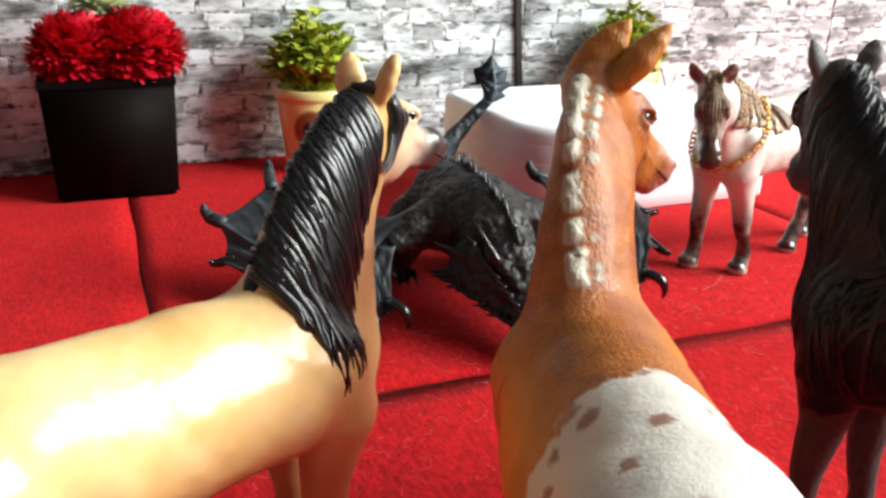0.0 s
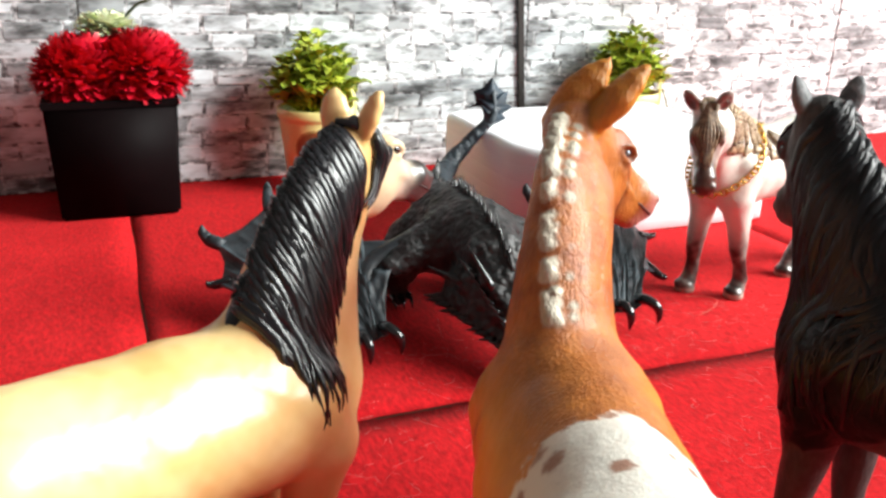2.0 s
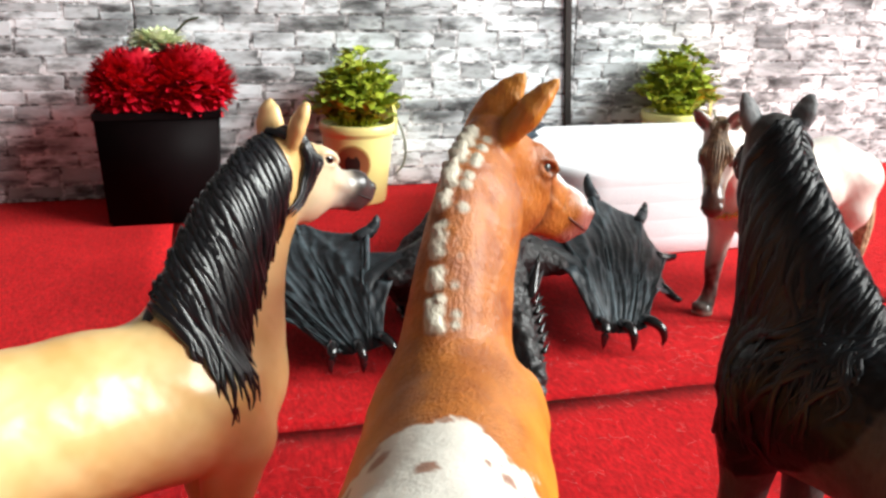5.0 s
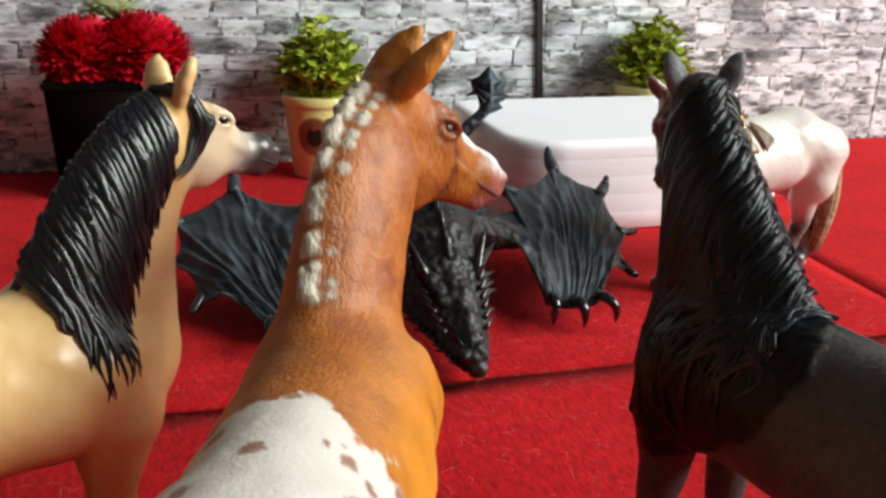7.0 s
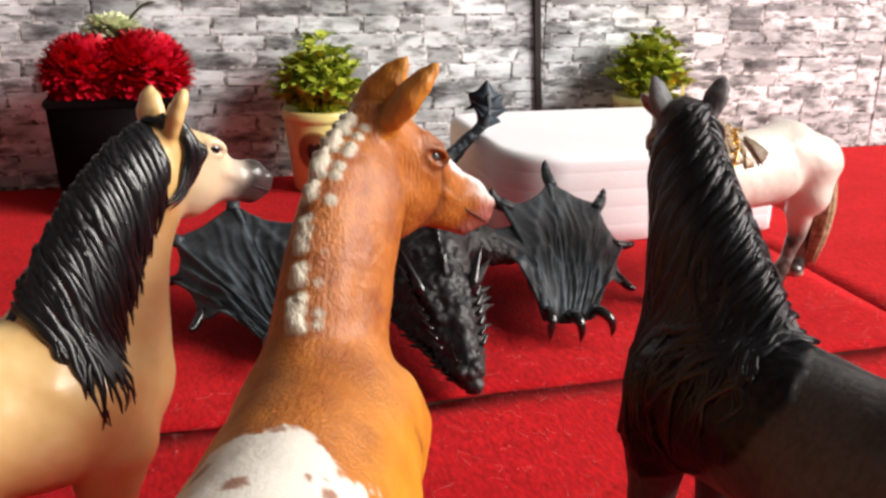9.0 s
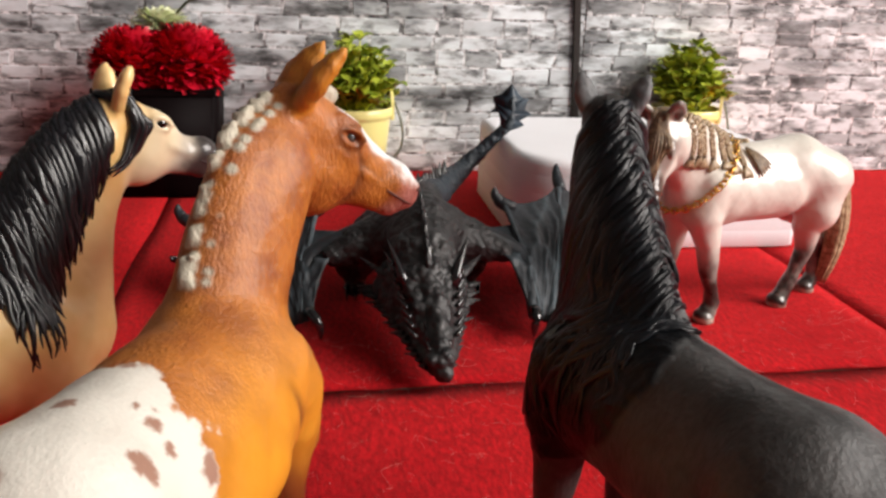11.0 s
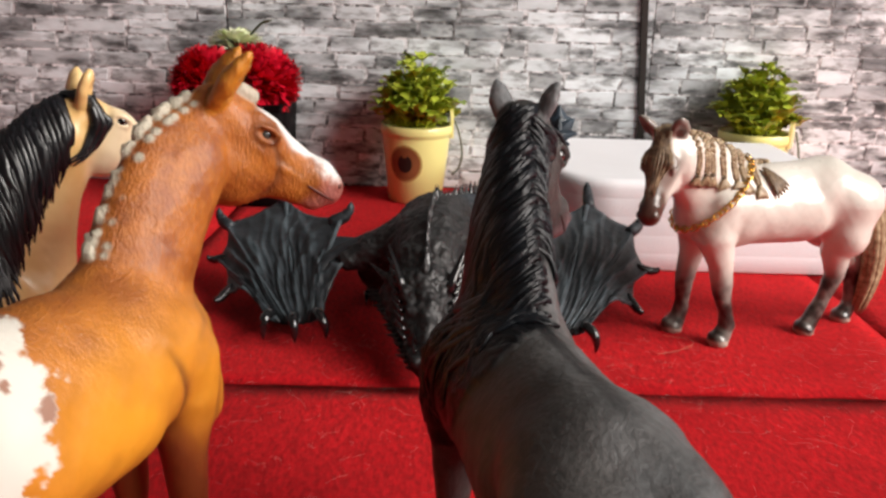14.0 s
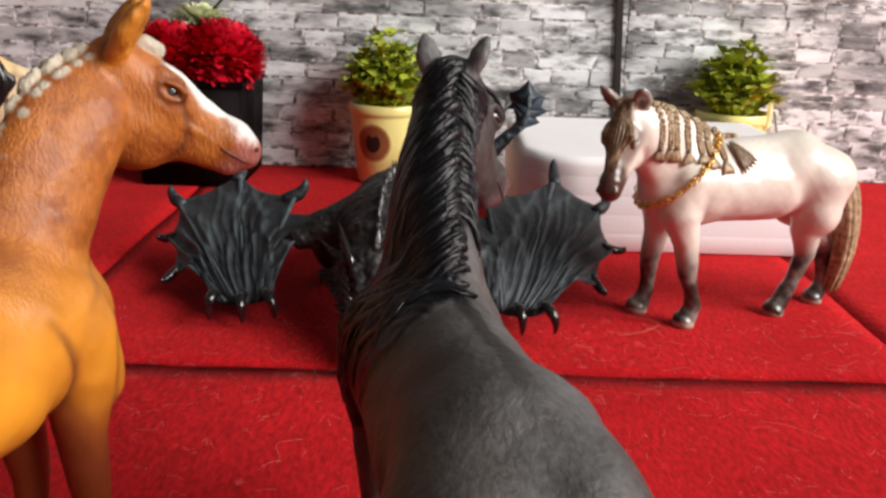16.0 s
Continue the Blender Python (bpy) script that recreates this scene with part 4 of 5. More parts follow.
def buckskin():
    h = Horse((3.3, 14.75), 27, 5.85, 1.55, (2.28, 0.42, 10.32), (4.66, 0.58, 9.16), (4.98, 16.62, 11.28), (5.68, 15.75, 11.32), ((-1.3, -0.05, 7.25), (-0.45, 0.0, 8.45), (0.25, 0.14, 9.35), (1.06, 0.28, 10.12), (1.9, 0.4, 10.62)), ((1.70, 0.05, 5.6), (1.66, 0.1, 6.6), (1.80, 0.2, 7.7), (2.2, 0.3, 8.9)), (1.05, 0.82, 0.66, 0.56), legs=((0.3, 0.1), (-0.5, 0), (0.3, 0), (-0.6, 0)), lug=1.05, eye_size=0.056, eye_lift=0.042, dish=0.035)
    rng = random.Random(2)
    for i in range(210):
        t = rng.uniform(0.13, 0.99) if i > 30 else 0.13 + 0.86 * i / 30
        ln = float(np.interp(t, (0, 0.13, 0.22, 0.32, 0.42, 0.6, 0.8, 1), (0.4, 0.9, 2.3, 3.3, 3.0, 2.6, 2.2, 1.5))) * rng.uniform(0.62, 1.04)
        h.side_lock(t, -1, ln, 0.45 - 0.30 * t, 100 + i, rng.uniform(0.06, 0.12), 0.06, 0.035, 13, lift=rng.uniform(0.01, 0.06), spread=0.45)
    L, d, v, la, P = h.L, h.d, h.v, h.lat, h.P
    path = spline([P - 0.10 * L * d - 0.1 * v, P + 0.06 * L * d - 0.06 * L * v - 0.14 * L * la, P + 0.16 * L * d + 0.02 * L * v - 0.3 * L * la, P + 0.19 * L * d + 0.16 * L * v - 0.3 * L * la, P + 0.17 * L * d + 0.32 * L * v - 0.3 * L * la, P + 0.04 * L * d + 0.47 * L * v - 0.24 * L * la], 20)
    for k in range(5):
        j = (k - 2) * 0.06
        h.lay(path + d * j + v * (0.03 * (k % 2)), 0.06 + 0.03 * (k % 2), (0.125 - 0.015 * abs(k - 2)) * np.sin(np.linspace(0.75, 3.08, 20)), 8, 0.8, la)
    h.extra.append((tube(h.crest + h.inner * 0.28, np.linspace(0.3, 0.36, 24), 10, 1.0, (0, 1, 0)), 1))
    tail = spline([(-7.0, 0, 6.7), (-7.7, 0, 6.4), (-8.2, -0.1, 5.0), (-8.2, -0.2, 3.0), (-8.0, -0.2, 1.5)], 14)
    for k in range(14):
        a = k * 2.4
        h.extra.append((tube(tail + np.array([math.cos(a), math.sin(a), 0.2 * math.sin(3 * a)]) * 0.30, 0.26 * np.sin(np.linspace(0.6, 3.0, 14)), 7), 1))

    def masks(s, p):
        along = (p - s.P) @ s.d / s.L
        headed = s.group_mask(p, "head", 0.4)
        # The orange-brown lower body is belly shade painted into the coat.
        return {"dark": np.clip(s.lower(p, 1.4, 3.0), 0, 1), "pale": headed * 0.85 * soft_mask(along, 0.05, 0.35), "ash": headed * 0.75 * soft_mask(along + 0.04 * fbm(p, 4), 0.42, 0.64), "grey": headed * soft_mask(along + 0.06 * fbm(p, 5), 0.58, 0.78), "rust_shade": 0.6 * s.lower(p, 3.4, 5.8)}

    return h.finish("toy_horse", RES, masks, [BUCKSKIN, MANE_BLACK, EYE, EYE, NOSTRIL_DARK], "glossy buckskin toy horse with a black side-swept mane")


def appaloosa():
    h = Horse((7.75, 11.75), 71, 6.25, 1.62, (2.50, -0.30, 10.78), (4.50, -2.38, 8.92), (9.52, 13.98, 12.05), (9.92, 13.28, 12.02), ((-1.55, 0.35, 7.65), (-0.65, 0.40, 8.25), (0.0, 0.40, 9.15), (0.75, 0.34, 10.15), (1.45, 0.18, 10.65), (2.05, 0.0, 10.88)), ((1.00, -0.1, 5.9), (0.88, -0.25, 6.8), (1.05, -0.45, 7.8), (1.85, -0.65, 9.2)), (1.1, 0.88, 0.68, 0.58), legs=((0.2, 0), (0.1, 0), (0.2, 0), (-0.4, 0)), chest=0.75, eye_size=0.036)
    rng = random.Random(5)
    for i in range(12):
        t = 0.20 + 0.79 * i / 11
        c = h.crest[int(round(t * 23))]
        up = -h.inner[int(round(t * 23))]
        r = unit(np.array([0, -1, 0]) * (1 - t * 0.6) - h.lat * t * 0.6)
        for q, rr in ((c + up * 0.08, 0.125), (c + up * 0.13 + r * 0.07 + (0.07, 0, 0.09), 0.085), (c + up * 0.12 - r * 0.07 + (0.02, 0, 0.05), 0.085), (c + up * 0.09 - r * 0.05 + (-0.05, 0, -0.08), 0.085), (c + up * 0.09 + r * 0.09 + (-0.02, 0, -0.06), 0.080), (c + up * 0.02 + r * 0.31 + (0.02, 0, -0.03), 0.085)):
            j = np.array([rng.uniform(-0.025, 0.025) for _ in range(3)])
            h.s.ball(np.array(q) + j, rr * rng.uniform(0.93, 1.07), 0.03, "knob")
    h.s.twin((0.20, 0.92, 6.15), (0.55, 0.92, 4.95), 0.72, 0.52, 0.12)
    h.s.twin((-1.75, 0.30, 5.85), (-3.7, 0.30, 5.85), 1.38, 1.42, 0.15)
    for q in (1, -1):
        h.blob(h.P + 0.345 * h.L * h.d - 0.030 * h.L * h.v + q * 0.158 * h.L * h.lat, 0.024 * h.L, 3, (1, 1, 1), 3)
    fp = h.P + 0.10 * h.L * h.d - 0.19 * h.L * h.v
    for k in range(3):
        h.s.ball(fp + h.d * 0.14 * k + h.lat * (0.06 * (k - 1)), 0.17, 0.06, "knob")
    tail = spline([(-7.1, 0, 7.0), (-7.6, 0, 6.6), (-7.8, 0, 5.0), (-7.7, 0, 3.2), (-7.6, 0, 2.0)], 18)
    for k, q in enumerate(tail):
        h.s.ball(q + np.array([0, 0.18 * (-1) ** k, 0]), 0.42 - 0.008 * k, 0.12, "tail")

    rs = np.random.default_rng(21)
    spots = []
    for _ in range(80):
        q = np.array([rs.uniform(-7.6, -1.6), rs.uniform(-1.8, 1.8), rs.uniform(5.2, 8.2)])
        spots.append((h.s.hug(q[None], 0.0)[0], rs.uniform(0.09, 0.21)))

    def masks(s, p):
        along = (p - s.P) @ s.d / s.L
        front = (p - s.P) @ s.v / s.L
        acr = np.abs((p - s.P) @ s.lat) / s.L
        headed = s.group_mask(p, "head", 0.3)
        edge = -4.15 + 0.50 * (p[:, 2] - 6.2) + 0.45 * fbm(p, 2.6) + 0.28 * fbm(p, 7.0) + 0.05 * fbm(p, 15.0)
        white = soft_mask(edge - p[:, 0], -0.05, 0.08) * soft_mask(p[:, 2] + 0.5 * fbm(p, 2), 3.4, 4.2)
        spot = np.zeros(len(p))
        for q, r in spots:
            e = (p - q) * (1, 1, 0.72)
            spot = np.maximum(spot, 0.85 * (1 - soft_mask(np.linalg.norm(e, axis=1) + 0.10 * fbm(p, 6, q[0]), r * 0.75, r * 1.05)))
        blaze = headed * soft_mask(-front + 0.03 * fbm(p, 4), 0.015, 0.05) * (1 - soft_mask(acr, 0.08, 0.12)) * soft_mask(along, 0.2, 0.3)
        blaze = np.maximum(blaze, headed * soft_mask(along + 0.04 * fbm(p, 4), 0.70, 0.80) * soft_mask(-front + 0.04 * fbm(p, 5), -0.03, 0.03) * (1 - soft_mask(along, 0.92, 0.98)))
        ctr = s.P + s.L * (0.28 * s.d + 0.24 * s.v)
        rel = p - ctr
        rel = rel - (rel @ s.lat)[:, None] * s.lat
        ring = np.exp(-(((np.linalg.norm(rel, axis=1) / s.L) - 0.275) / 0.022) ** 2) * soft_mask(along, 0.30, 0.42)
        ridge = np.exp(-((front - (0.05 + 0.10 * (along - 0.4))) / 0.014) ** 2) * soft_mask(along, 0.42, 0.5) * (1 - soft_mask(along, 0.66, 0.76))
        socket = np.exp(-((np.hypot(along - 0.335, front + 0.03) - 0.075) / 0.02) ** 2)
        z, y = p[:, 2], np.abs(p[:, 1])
        # Shade in the muscle creases is painted into the coat as dark lines.
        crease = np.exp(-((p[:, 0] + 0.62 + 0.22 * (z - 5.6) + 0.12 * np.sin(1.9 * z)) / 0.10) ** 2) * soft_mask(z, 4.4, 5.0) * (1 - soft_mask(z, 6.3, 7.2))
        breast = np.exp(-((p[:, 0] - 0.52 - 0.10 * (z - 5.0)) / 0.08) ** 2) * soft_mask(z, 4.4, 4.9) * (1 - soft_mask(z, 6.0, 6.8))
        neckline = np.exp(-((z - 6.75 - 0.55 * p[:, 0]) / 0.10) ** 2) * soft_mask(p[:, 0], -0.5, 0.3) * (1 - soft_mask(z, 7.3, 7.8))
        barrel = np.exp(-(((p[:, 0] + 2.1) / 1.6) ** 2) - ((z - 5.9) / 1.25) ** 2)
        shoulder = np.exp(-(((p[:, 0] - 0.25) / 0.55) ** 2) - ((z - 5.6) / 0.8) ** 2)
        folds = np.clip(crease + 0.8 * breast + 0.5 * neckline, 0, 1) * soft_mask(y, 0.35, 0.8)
        # Painted shade of the body folds joined with dark wash in face grooves.
        crease_shade = 0.60 * folds * (1 - headed) + 0.55 * headed * np.clip(ring + 0.7 * ridge + 0.8 * socket, 0, 1) * soft_mask(acr, 0.05, 0.10)
        ker = np.maximum(s.group_mask(p, "knob", 0.05), s.group_mask(p, "tail", 0.05))
        # Brown behind the elbow is painted shade; brown lower legs are coat colour.
        return {"amber": np.clip(0.55 * s.group_mask(p, "ear", 0.1) + (1 - s.group_mask(p, "head", 2.0)) * (0.40 * soft_mask(-z, -8.3, -6.6) * soft_mask(z + 0.25 * p[:, 0], 3.6, 4.8) + (0.62 + 0.15 * fbm(p, 1.0)) * barrel + 0.35 * shoulder), 0, 1), "rust_shade": np.clip(0.85 * s.lower(p, 3.4, 5.2) + 0.16 * soft_mask(fbm(p, 1.6, 2.0), -0.1, 0.5), 0, 1) * (1 - ker) + 0.5 * np.exp(-((p[:, 0] + 0.52 + 0.15 * (p[:, 2] - 5.5)) / 0.22) ** 2) * soft_mask(-p[:, 2], -6.6, -5.6), "white": white, "spot": spot * white, "calm": np.clip(0.72 * white + 0.9 * soft_mask(-p[:, 2], -8.0, -6.8), 0, 1), "blaze": blaze, "pink": headed * soft_mask(along + 0.05 * fbm(p, 5), 0.76, 0.92) * 0.85 * (1 - blaze), "knob": ker, "hoof": s.lower(p, 0.3, 0.5), "crease_shade": crease_shade}

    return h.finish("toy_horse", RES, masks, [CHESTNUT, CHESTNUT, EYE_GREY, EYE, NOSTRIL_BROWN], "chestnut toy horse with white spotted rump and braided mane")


def friesian():
    h = Horse((15.05, 12.2), 102, 5.80, 1.52, (2.28, -0.92, 10.55), (3.85, -2.45, 7.85), (14.90, 15.10, 11.45), (16.22, 14.55, 11.48), ((-2.2, -0.25, 7.1), (-0.9, -0.35, 8.2), (0.4, -0.5, 9.4), (1.4, -0.72, 10.2), (2.1, -0.88, 10.55)), ((1.65, -0.1, 5.5), (1.65, -0.3, 6.9), (1.9, -0.65, 8.2), (2.5, -1.1, 9.1)), (1.05, 0.80, 0.62, 0.55), legs=((0.4, 0), (-0.2, 0), (0.1, 0), (-0.3, 0)), croup=0.35, lug=0.68)
    rng = random.Random(8)
    for i in range(46):
        t = 0.34 + 0.65 * (i + rng.random()) / 46
        h.side_lock(t, -1, rng.uniform(0.25, 0.7) + 0.3 * t, rng.uniform(-0.5, 0.1), 600 + i, rng.uniform(0.06, 0.14), rng.uniform(0.1, 0.25), 0.02, 11, lift=rng.uniform(0.0, 0.05))

    for i in range(230):
        t = rng.uniform(0.10, 0.99) if i > 40 else 0.10 + 0.89 * i / 40
        ln = float(np.interp(t, (0, 0.12, 0.3, 0.5, 0.75, 1), (0.9, 2.0, 4.0, 5.2, 5.2, 4.0))) * rng.uniform(0.5, 1.05)
        c = h.crest[int(t * 23)]
        hem = float(np.interp(c[2] - ln, (3.8, 4.4, 5.0, 6.0, 6.6, 7.1), (0.6, -0.4, -1.2, -2.2, -2.5, -2.6)))
        h.side_lock(t, 1, ln, max(rng.uniform(-0.45, 0.1), hem - c[0]), 900 + i, rng.uniform(0.06, 0.18) * min(1.0, 0.35 + 1.6 * t), rng.uniform(0.08, 0.28), 0.05, 17, lift=rng.uniform(0.0, 0.06), spread=0.35)

    def ruffle(p, m):
        """Carved waves of hair that hang down the neck."""
        x, y, z = p.T
        A, D = h.crest, h.inner
        near = np.argmin(np.abs(x[:, None] - A[None, :, 0]) + 0.7 * np.abs(z[:, None] - A[None, :, 2]), axis=1)
        below = np.einsum("ij,ij->i", p - A[near], D[near])
        turn = np.arctan2(y - A[near, 1], below + 0.9) * (1.3 + 0.35 * np.clip(below, 0, 4)) + 0.30 * x
        lock = turn + 0.07 * np.sin(4.6 * z + 3.0 * turn) + 0.05 * np.sin(9.7 * z + 7.0 * turn + 2.0 * x)
        big = np.abs(np.sin(lock * 7.5 + 1.2 * fbm(p, 1.6)))
        small = np.abs(np.sin(lock * 17.0 + 1.6 * fbm(p, 2.6, 4.0)))
        step = (0.5 + 0.5 * np.sin(5.2 * z + 5.0 * np.sin(lock * 5.0) + 2.0 * fbm(p, 1.8))) ** 2
        return m * (0.01 + 0.03 * big + 0.03 * small + 0.01 * step + 0.01 * fbm(p, 5.0)) * (0.55 + 0.45 * soft_mask(z, 5.5, 7.5))

    h.ruffle = ruffle
    L, d, v, la, P = h.L, h.d, h.v, h.lat, h.P
    for k in range(12):
        o = (k - 5.5) * 0.05
        h.lay(spline([P + 0.0 * L * d - 0.15 * L * v + o * la, P + 0.15 * L * d - 0.25 * L * v + 2.2 * o * la, P + 0.38 * L * d - 0.2 * L * v + 3.0 * o * la, P + (0.5 + 0.1 * math.sin(k * 2.1)) * L * d - 0.15 * L * v + 3.2 * o * la], 10), 0.02, 0.10 * np.sin(np.linspace(0.3, 3.0, 10)), 7, 0.6, v)
    tail = spline([(-7.3, 0, 6.1), (-7.9, 0, 5.6), (-8.3, 0.1, 4.2), (-8.3, 0.1, 2.4), (-8.0, 0, 0.7)], 16)
    for k in range(20):
        a = k * 2.4
        h.extra.append((tube(tail + np.array([math.cos(a), math.sin(a), 0.2 * math.sin(3 * a)]) * 0.35, 0.28 * np.sin(np.linspace(0.6, 3.0, 16)), 7), 1))

    def masks(s, p):
        along = (p - s.P) @ s.d / s.L
        headed = s.group_mask(p, "head", 0.3)
        A = s.crest
        near = np.argmin(np.abs(p[:, None, 0] - A[None, :, 0]) + 0.7 * np.abs(p[:, None, 2] - A[None, :, 2]), axis=1)
        over = p[:, 1] - A[near, 1]
        ragged = 0.30 * fbm(p, 2.4) + 0.16 * np.sin(9.0 * p[:, 0] + 2 * p[:, 2]) + 0.12 * fbm(p, 6.0, 2.0)
        back_edge = np.interp(p[:, 2], (3.8, 4.4, 5.0, 6.0, 6.6, 7.1, 7.45, 7.7), (0.4, -0.6, -1.4, -2.4, -2.65, -2.85, -2.5, -1.9)) + 0.3 * ragged
        left = soft_mask(over, -0.10, 0.05) * soft_mask(p[:, 0] - back_edge, -0.05, 0.12)
        drop = A[near, 2] - p[:, 2]
        right = soft_mask(0.40 + 0.8 * ragged - drop, -0.05, 0.1) * soft_mask(p[:, 0] + 1.2, 0, 0.3) * (1 - soft_mask(-over - 0.6 * soft_mask(p[:, 0], -1.0, 1.0), 0.10, 0.25))
        mane = np.maximum(left, right) * (1 - headed) * (1 - s.group_mask(p, "ear", 0.15)) * soft_mask(p[:, 2] + ragged, 3.9, 4.3)
        spine = soft_mask(p[:, 2], 6.6, 6.9) * (1 - soft_mask(np.abs(p[:, 1] + 0.25 + 0.08 * fbm(p, 2.0)), 0.10, 0.24)) * soft_mask(-p[:, 0], 1.6, 2.0) * soft_mask(p[:, 0], -7.5, -4.0)
        # Paler top right of the back: window light painted into the coat.
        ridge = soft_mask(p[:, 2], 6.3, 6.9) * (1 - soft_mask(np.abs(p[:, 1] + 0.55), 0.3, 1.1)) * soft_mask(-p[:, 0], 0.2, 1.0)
        return {"spine": 0.8 * spine, "mane": mane, "ear": 0.9 * s.group_mask(p, "ear", 0.06), "pink": headed * soft_mask(along, 0.75, 0.95) * 0.6, "lit_back": (1 - mane) * (1 - spine) * ridge * np.clip(0.6 + 0.6 * fbm(p, 3.0), 0, 1), "hoof": s.lower(p, 0.3, 0.5)}

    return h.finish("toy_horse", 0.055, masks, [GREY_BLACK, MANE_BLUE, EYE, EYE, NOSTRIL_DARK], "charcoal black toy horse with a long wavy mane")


def pony():
    ahead = np.array([math.cos(radians(194)), math.sin(radians(194))])
    local = lambda x, y, z: np.array([(x - 24.35) * ahead[0] + (y - 28.15) * ahead[1], (24.35 - x) * ahead[1] + (y - 28.15) * ahead[0], z])
    poll, nose = local(21.95, 26.80, 8.25), local(21.00, 25.25, 5.55)
    h = Horse((24.35, 28.15), 194, 5.40, 1.50, poll, nose, (22.08, 25.86, 9.15), (20.82, 26.76, 9.10), ((-1.9, 0, 6.75), (-0.9, 0.05, 7.40), (0.2, 0.2, 7.95), (1.3, 0.5, 8.35), tuple(poll + (-0.35, 0, 0.25))), ((1.25, 0, 4.7), (1.45, 0.15, 5.3), (1.8, 0.5, 5.9), tuple(poll * 0.72 + nose * 0.28 + (-0.75, 0, -0.6))), (1.05, 0.88, 0.74, 0.6), stance=5.6, legs=((-0.75, 0.05), (0.35, -0.1), (0.9, -0.4), (-1.6, 0.2)), croup=0.32, chest=0.8)
    rng = random.Random(11)
    s = h.s
    for i in range(7):
        t = 0.24 + 0.70 * i / 6
        c = h.crest[int(t * 23)]
        lt = np.array([0, 1, 0]) * (1 - 0.5 * t) + h.lat * 0.5 * t
        p = s.hug([c - h.inner[int(t * 23)] * 0.35 * (1 - min(u * 2, 1)) + lt * (0.1 + 0.8 * min(u * 2, 1)) + np.array([0, 0, -(0.80 + 0.75 * t) * max(0, u - 0.08)]) for u in np.linspace(0, 1, 22)], np.full(22, 0.03))
        for k, q in enumerate(p):
            h.blob(q + np.array([0.055 * (-1) ** k, 0, 0]), 0.112 - 0.002 * k, 1, (1, 0.8, 1.25))
        tip = p[-1]
        h.blob(tip + (0, 0.02, -0.10), 0.12, 5, (1, 0.9, 0.6))
        for k in range(7):
            e = tip + np.array([(k - 3) * 0.085, 0.05, -0.66 + 0.10 * rng.random()])
            h.lay(spline([tip + (0, 0, -0.12), (tip + e) / 2, e], 6), 0.06, [0.05, 0.07, 0.08, 0.08, 0.07, 0.02], 6, 0.8)
    for i in range(14):
        h.side_lock(0.98 * i / 13, -1, 0.8, 0.1, 40 + i, 0.2, 0.05, 0.05, 8)
    h.extra.append((tube(h.crest + h.inner * 0.2, np.linspace(0.2, 0.3, 24), 8, 1.0, (0, 1, 0)), 1))
    wq = np.array([-1.55, 0.40, 6.85])
    for k in range(8):
        e = wq + np.array([-0.80 + 0.075 * k, 0.45 + 0.03 * k, -0.62 - 0.03 * k - 0.12 * (k % 2)])
        h.lay(spline([wq, (wq + e) / 2, e], 7), 0.10, [0.06, 0.08, 0.09, 0.09, 0.09, 0.08, 0.03], 6, 0.8, None, 5)
    L, d, v, la, P = h.L, h.d, h.v, h.lat, h.P
    for k in range(30):
        o = (k - 14.5) / 14.5
        end = 0.64 + 0.16 * math.sin(k * 1.9) - 0.12 * abs(o)
        h.lay(spline([P - 0.12 * L * d - 0.1 * L * v + 0.06 * o * L * la, P + 0.08 * L * d - 0.25 * L * v + 0.10 * o * L * la, P + 0.35 * L * d - 0.22 * L * v + 0.21 * o * L * la, P + end * L * d - 0.15 * L * v + 0.15 * o * L * la], 12), 0.03 + 0.03 * (k % 3), 0.09 * np.sin(np.linspace(0.7, 3.0, 12)), 6, 0.7, v, 5 if k % 3 else 1)
    tail = spline([(-6.7, 0.0, 6.0), (-7.3, 0.05, 5.0), (-7.7, 0.0, 3.2), (-7.8, -0.2, 1.7), (-7.7, -0.4, 0.5)], 16)
    for k in range(26):
        a = k * 2.4
        rr = 0.36 * math.sqrt((k + 0.5) / 26)
        h.extra.append((tube(tail + np.array([math.cos(a), math.sin(a), 0.15 * math.sin(3 * a)]) * rr, 0.20 * np.sin(np.linspace(0.55, 3.0, 16)), 6), 1))

    def masks(s, p):
        along = (p - s.P) @ s.d / s.L
        headed = s.group_mask(p, "head", 0.3)
        low = np.clip(s.lower(p, 1.9, 3.6) * (0.92 + 0.3 * fbm(p, 3)), 0, 1)
        return {"dark": low, "muzzle": np.clip(headed * soft_mask(along + 0.05 * fbm(p, 3), 0.58, 0.80) + 0.75 * headed * soft_mask(along, 0.0, 0.3) * soft_mask(-((p - s.P) @ s.v) / s.L, -0.16, -0.02), 0, 1), "mane": s.group_mask(p, "ear", 0.05) * np.maximum(0.9 * s.group_mask(p, "carve", 0.04), 0.75 * soft_mask(-((p - s.P) @ s.d), -0.12, 0.02)), "knob": 0 * along, "hoof": s.lower(p, 0.16, 0.26)}

    return h, h.finish("toy_pony", 0.06, masks, [PEARL, MANE_BROWN, EYE, EYE, NOSTRIL_DARK, MANE_UMBER], "pearl white toy pony with braided brown mane and dark legs")


buckskin()
appaloosa()
friesian()
PONY, _ = pony()

# ---- gold chain on the pony ----


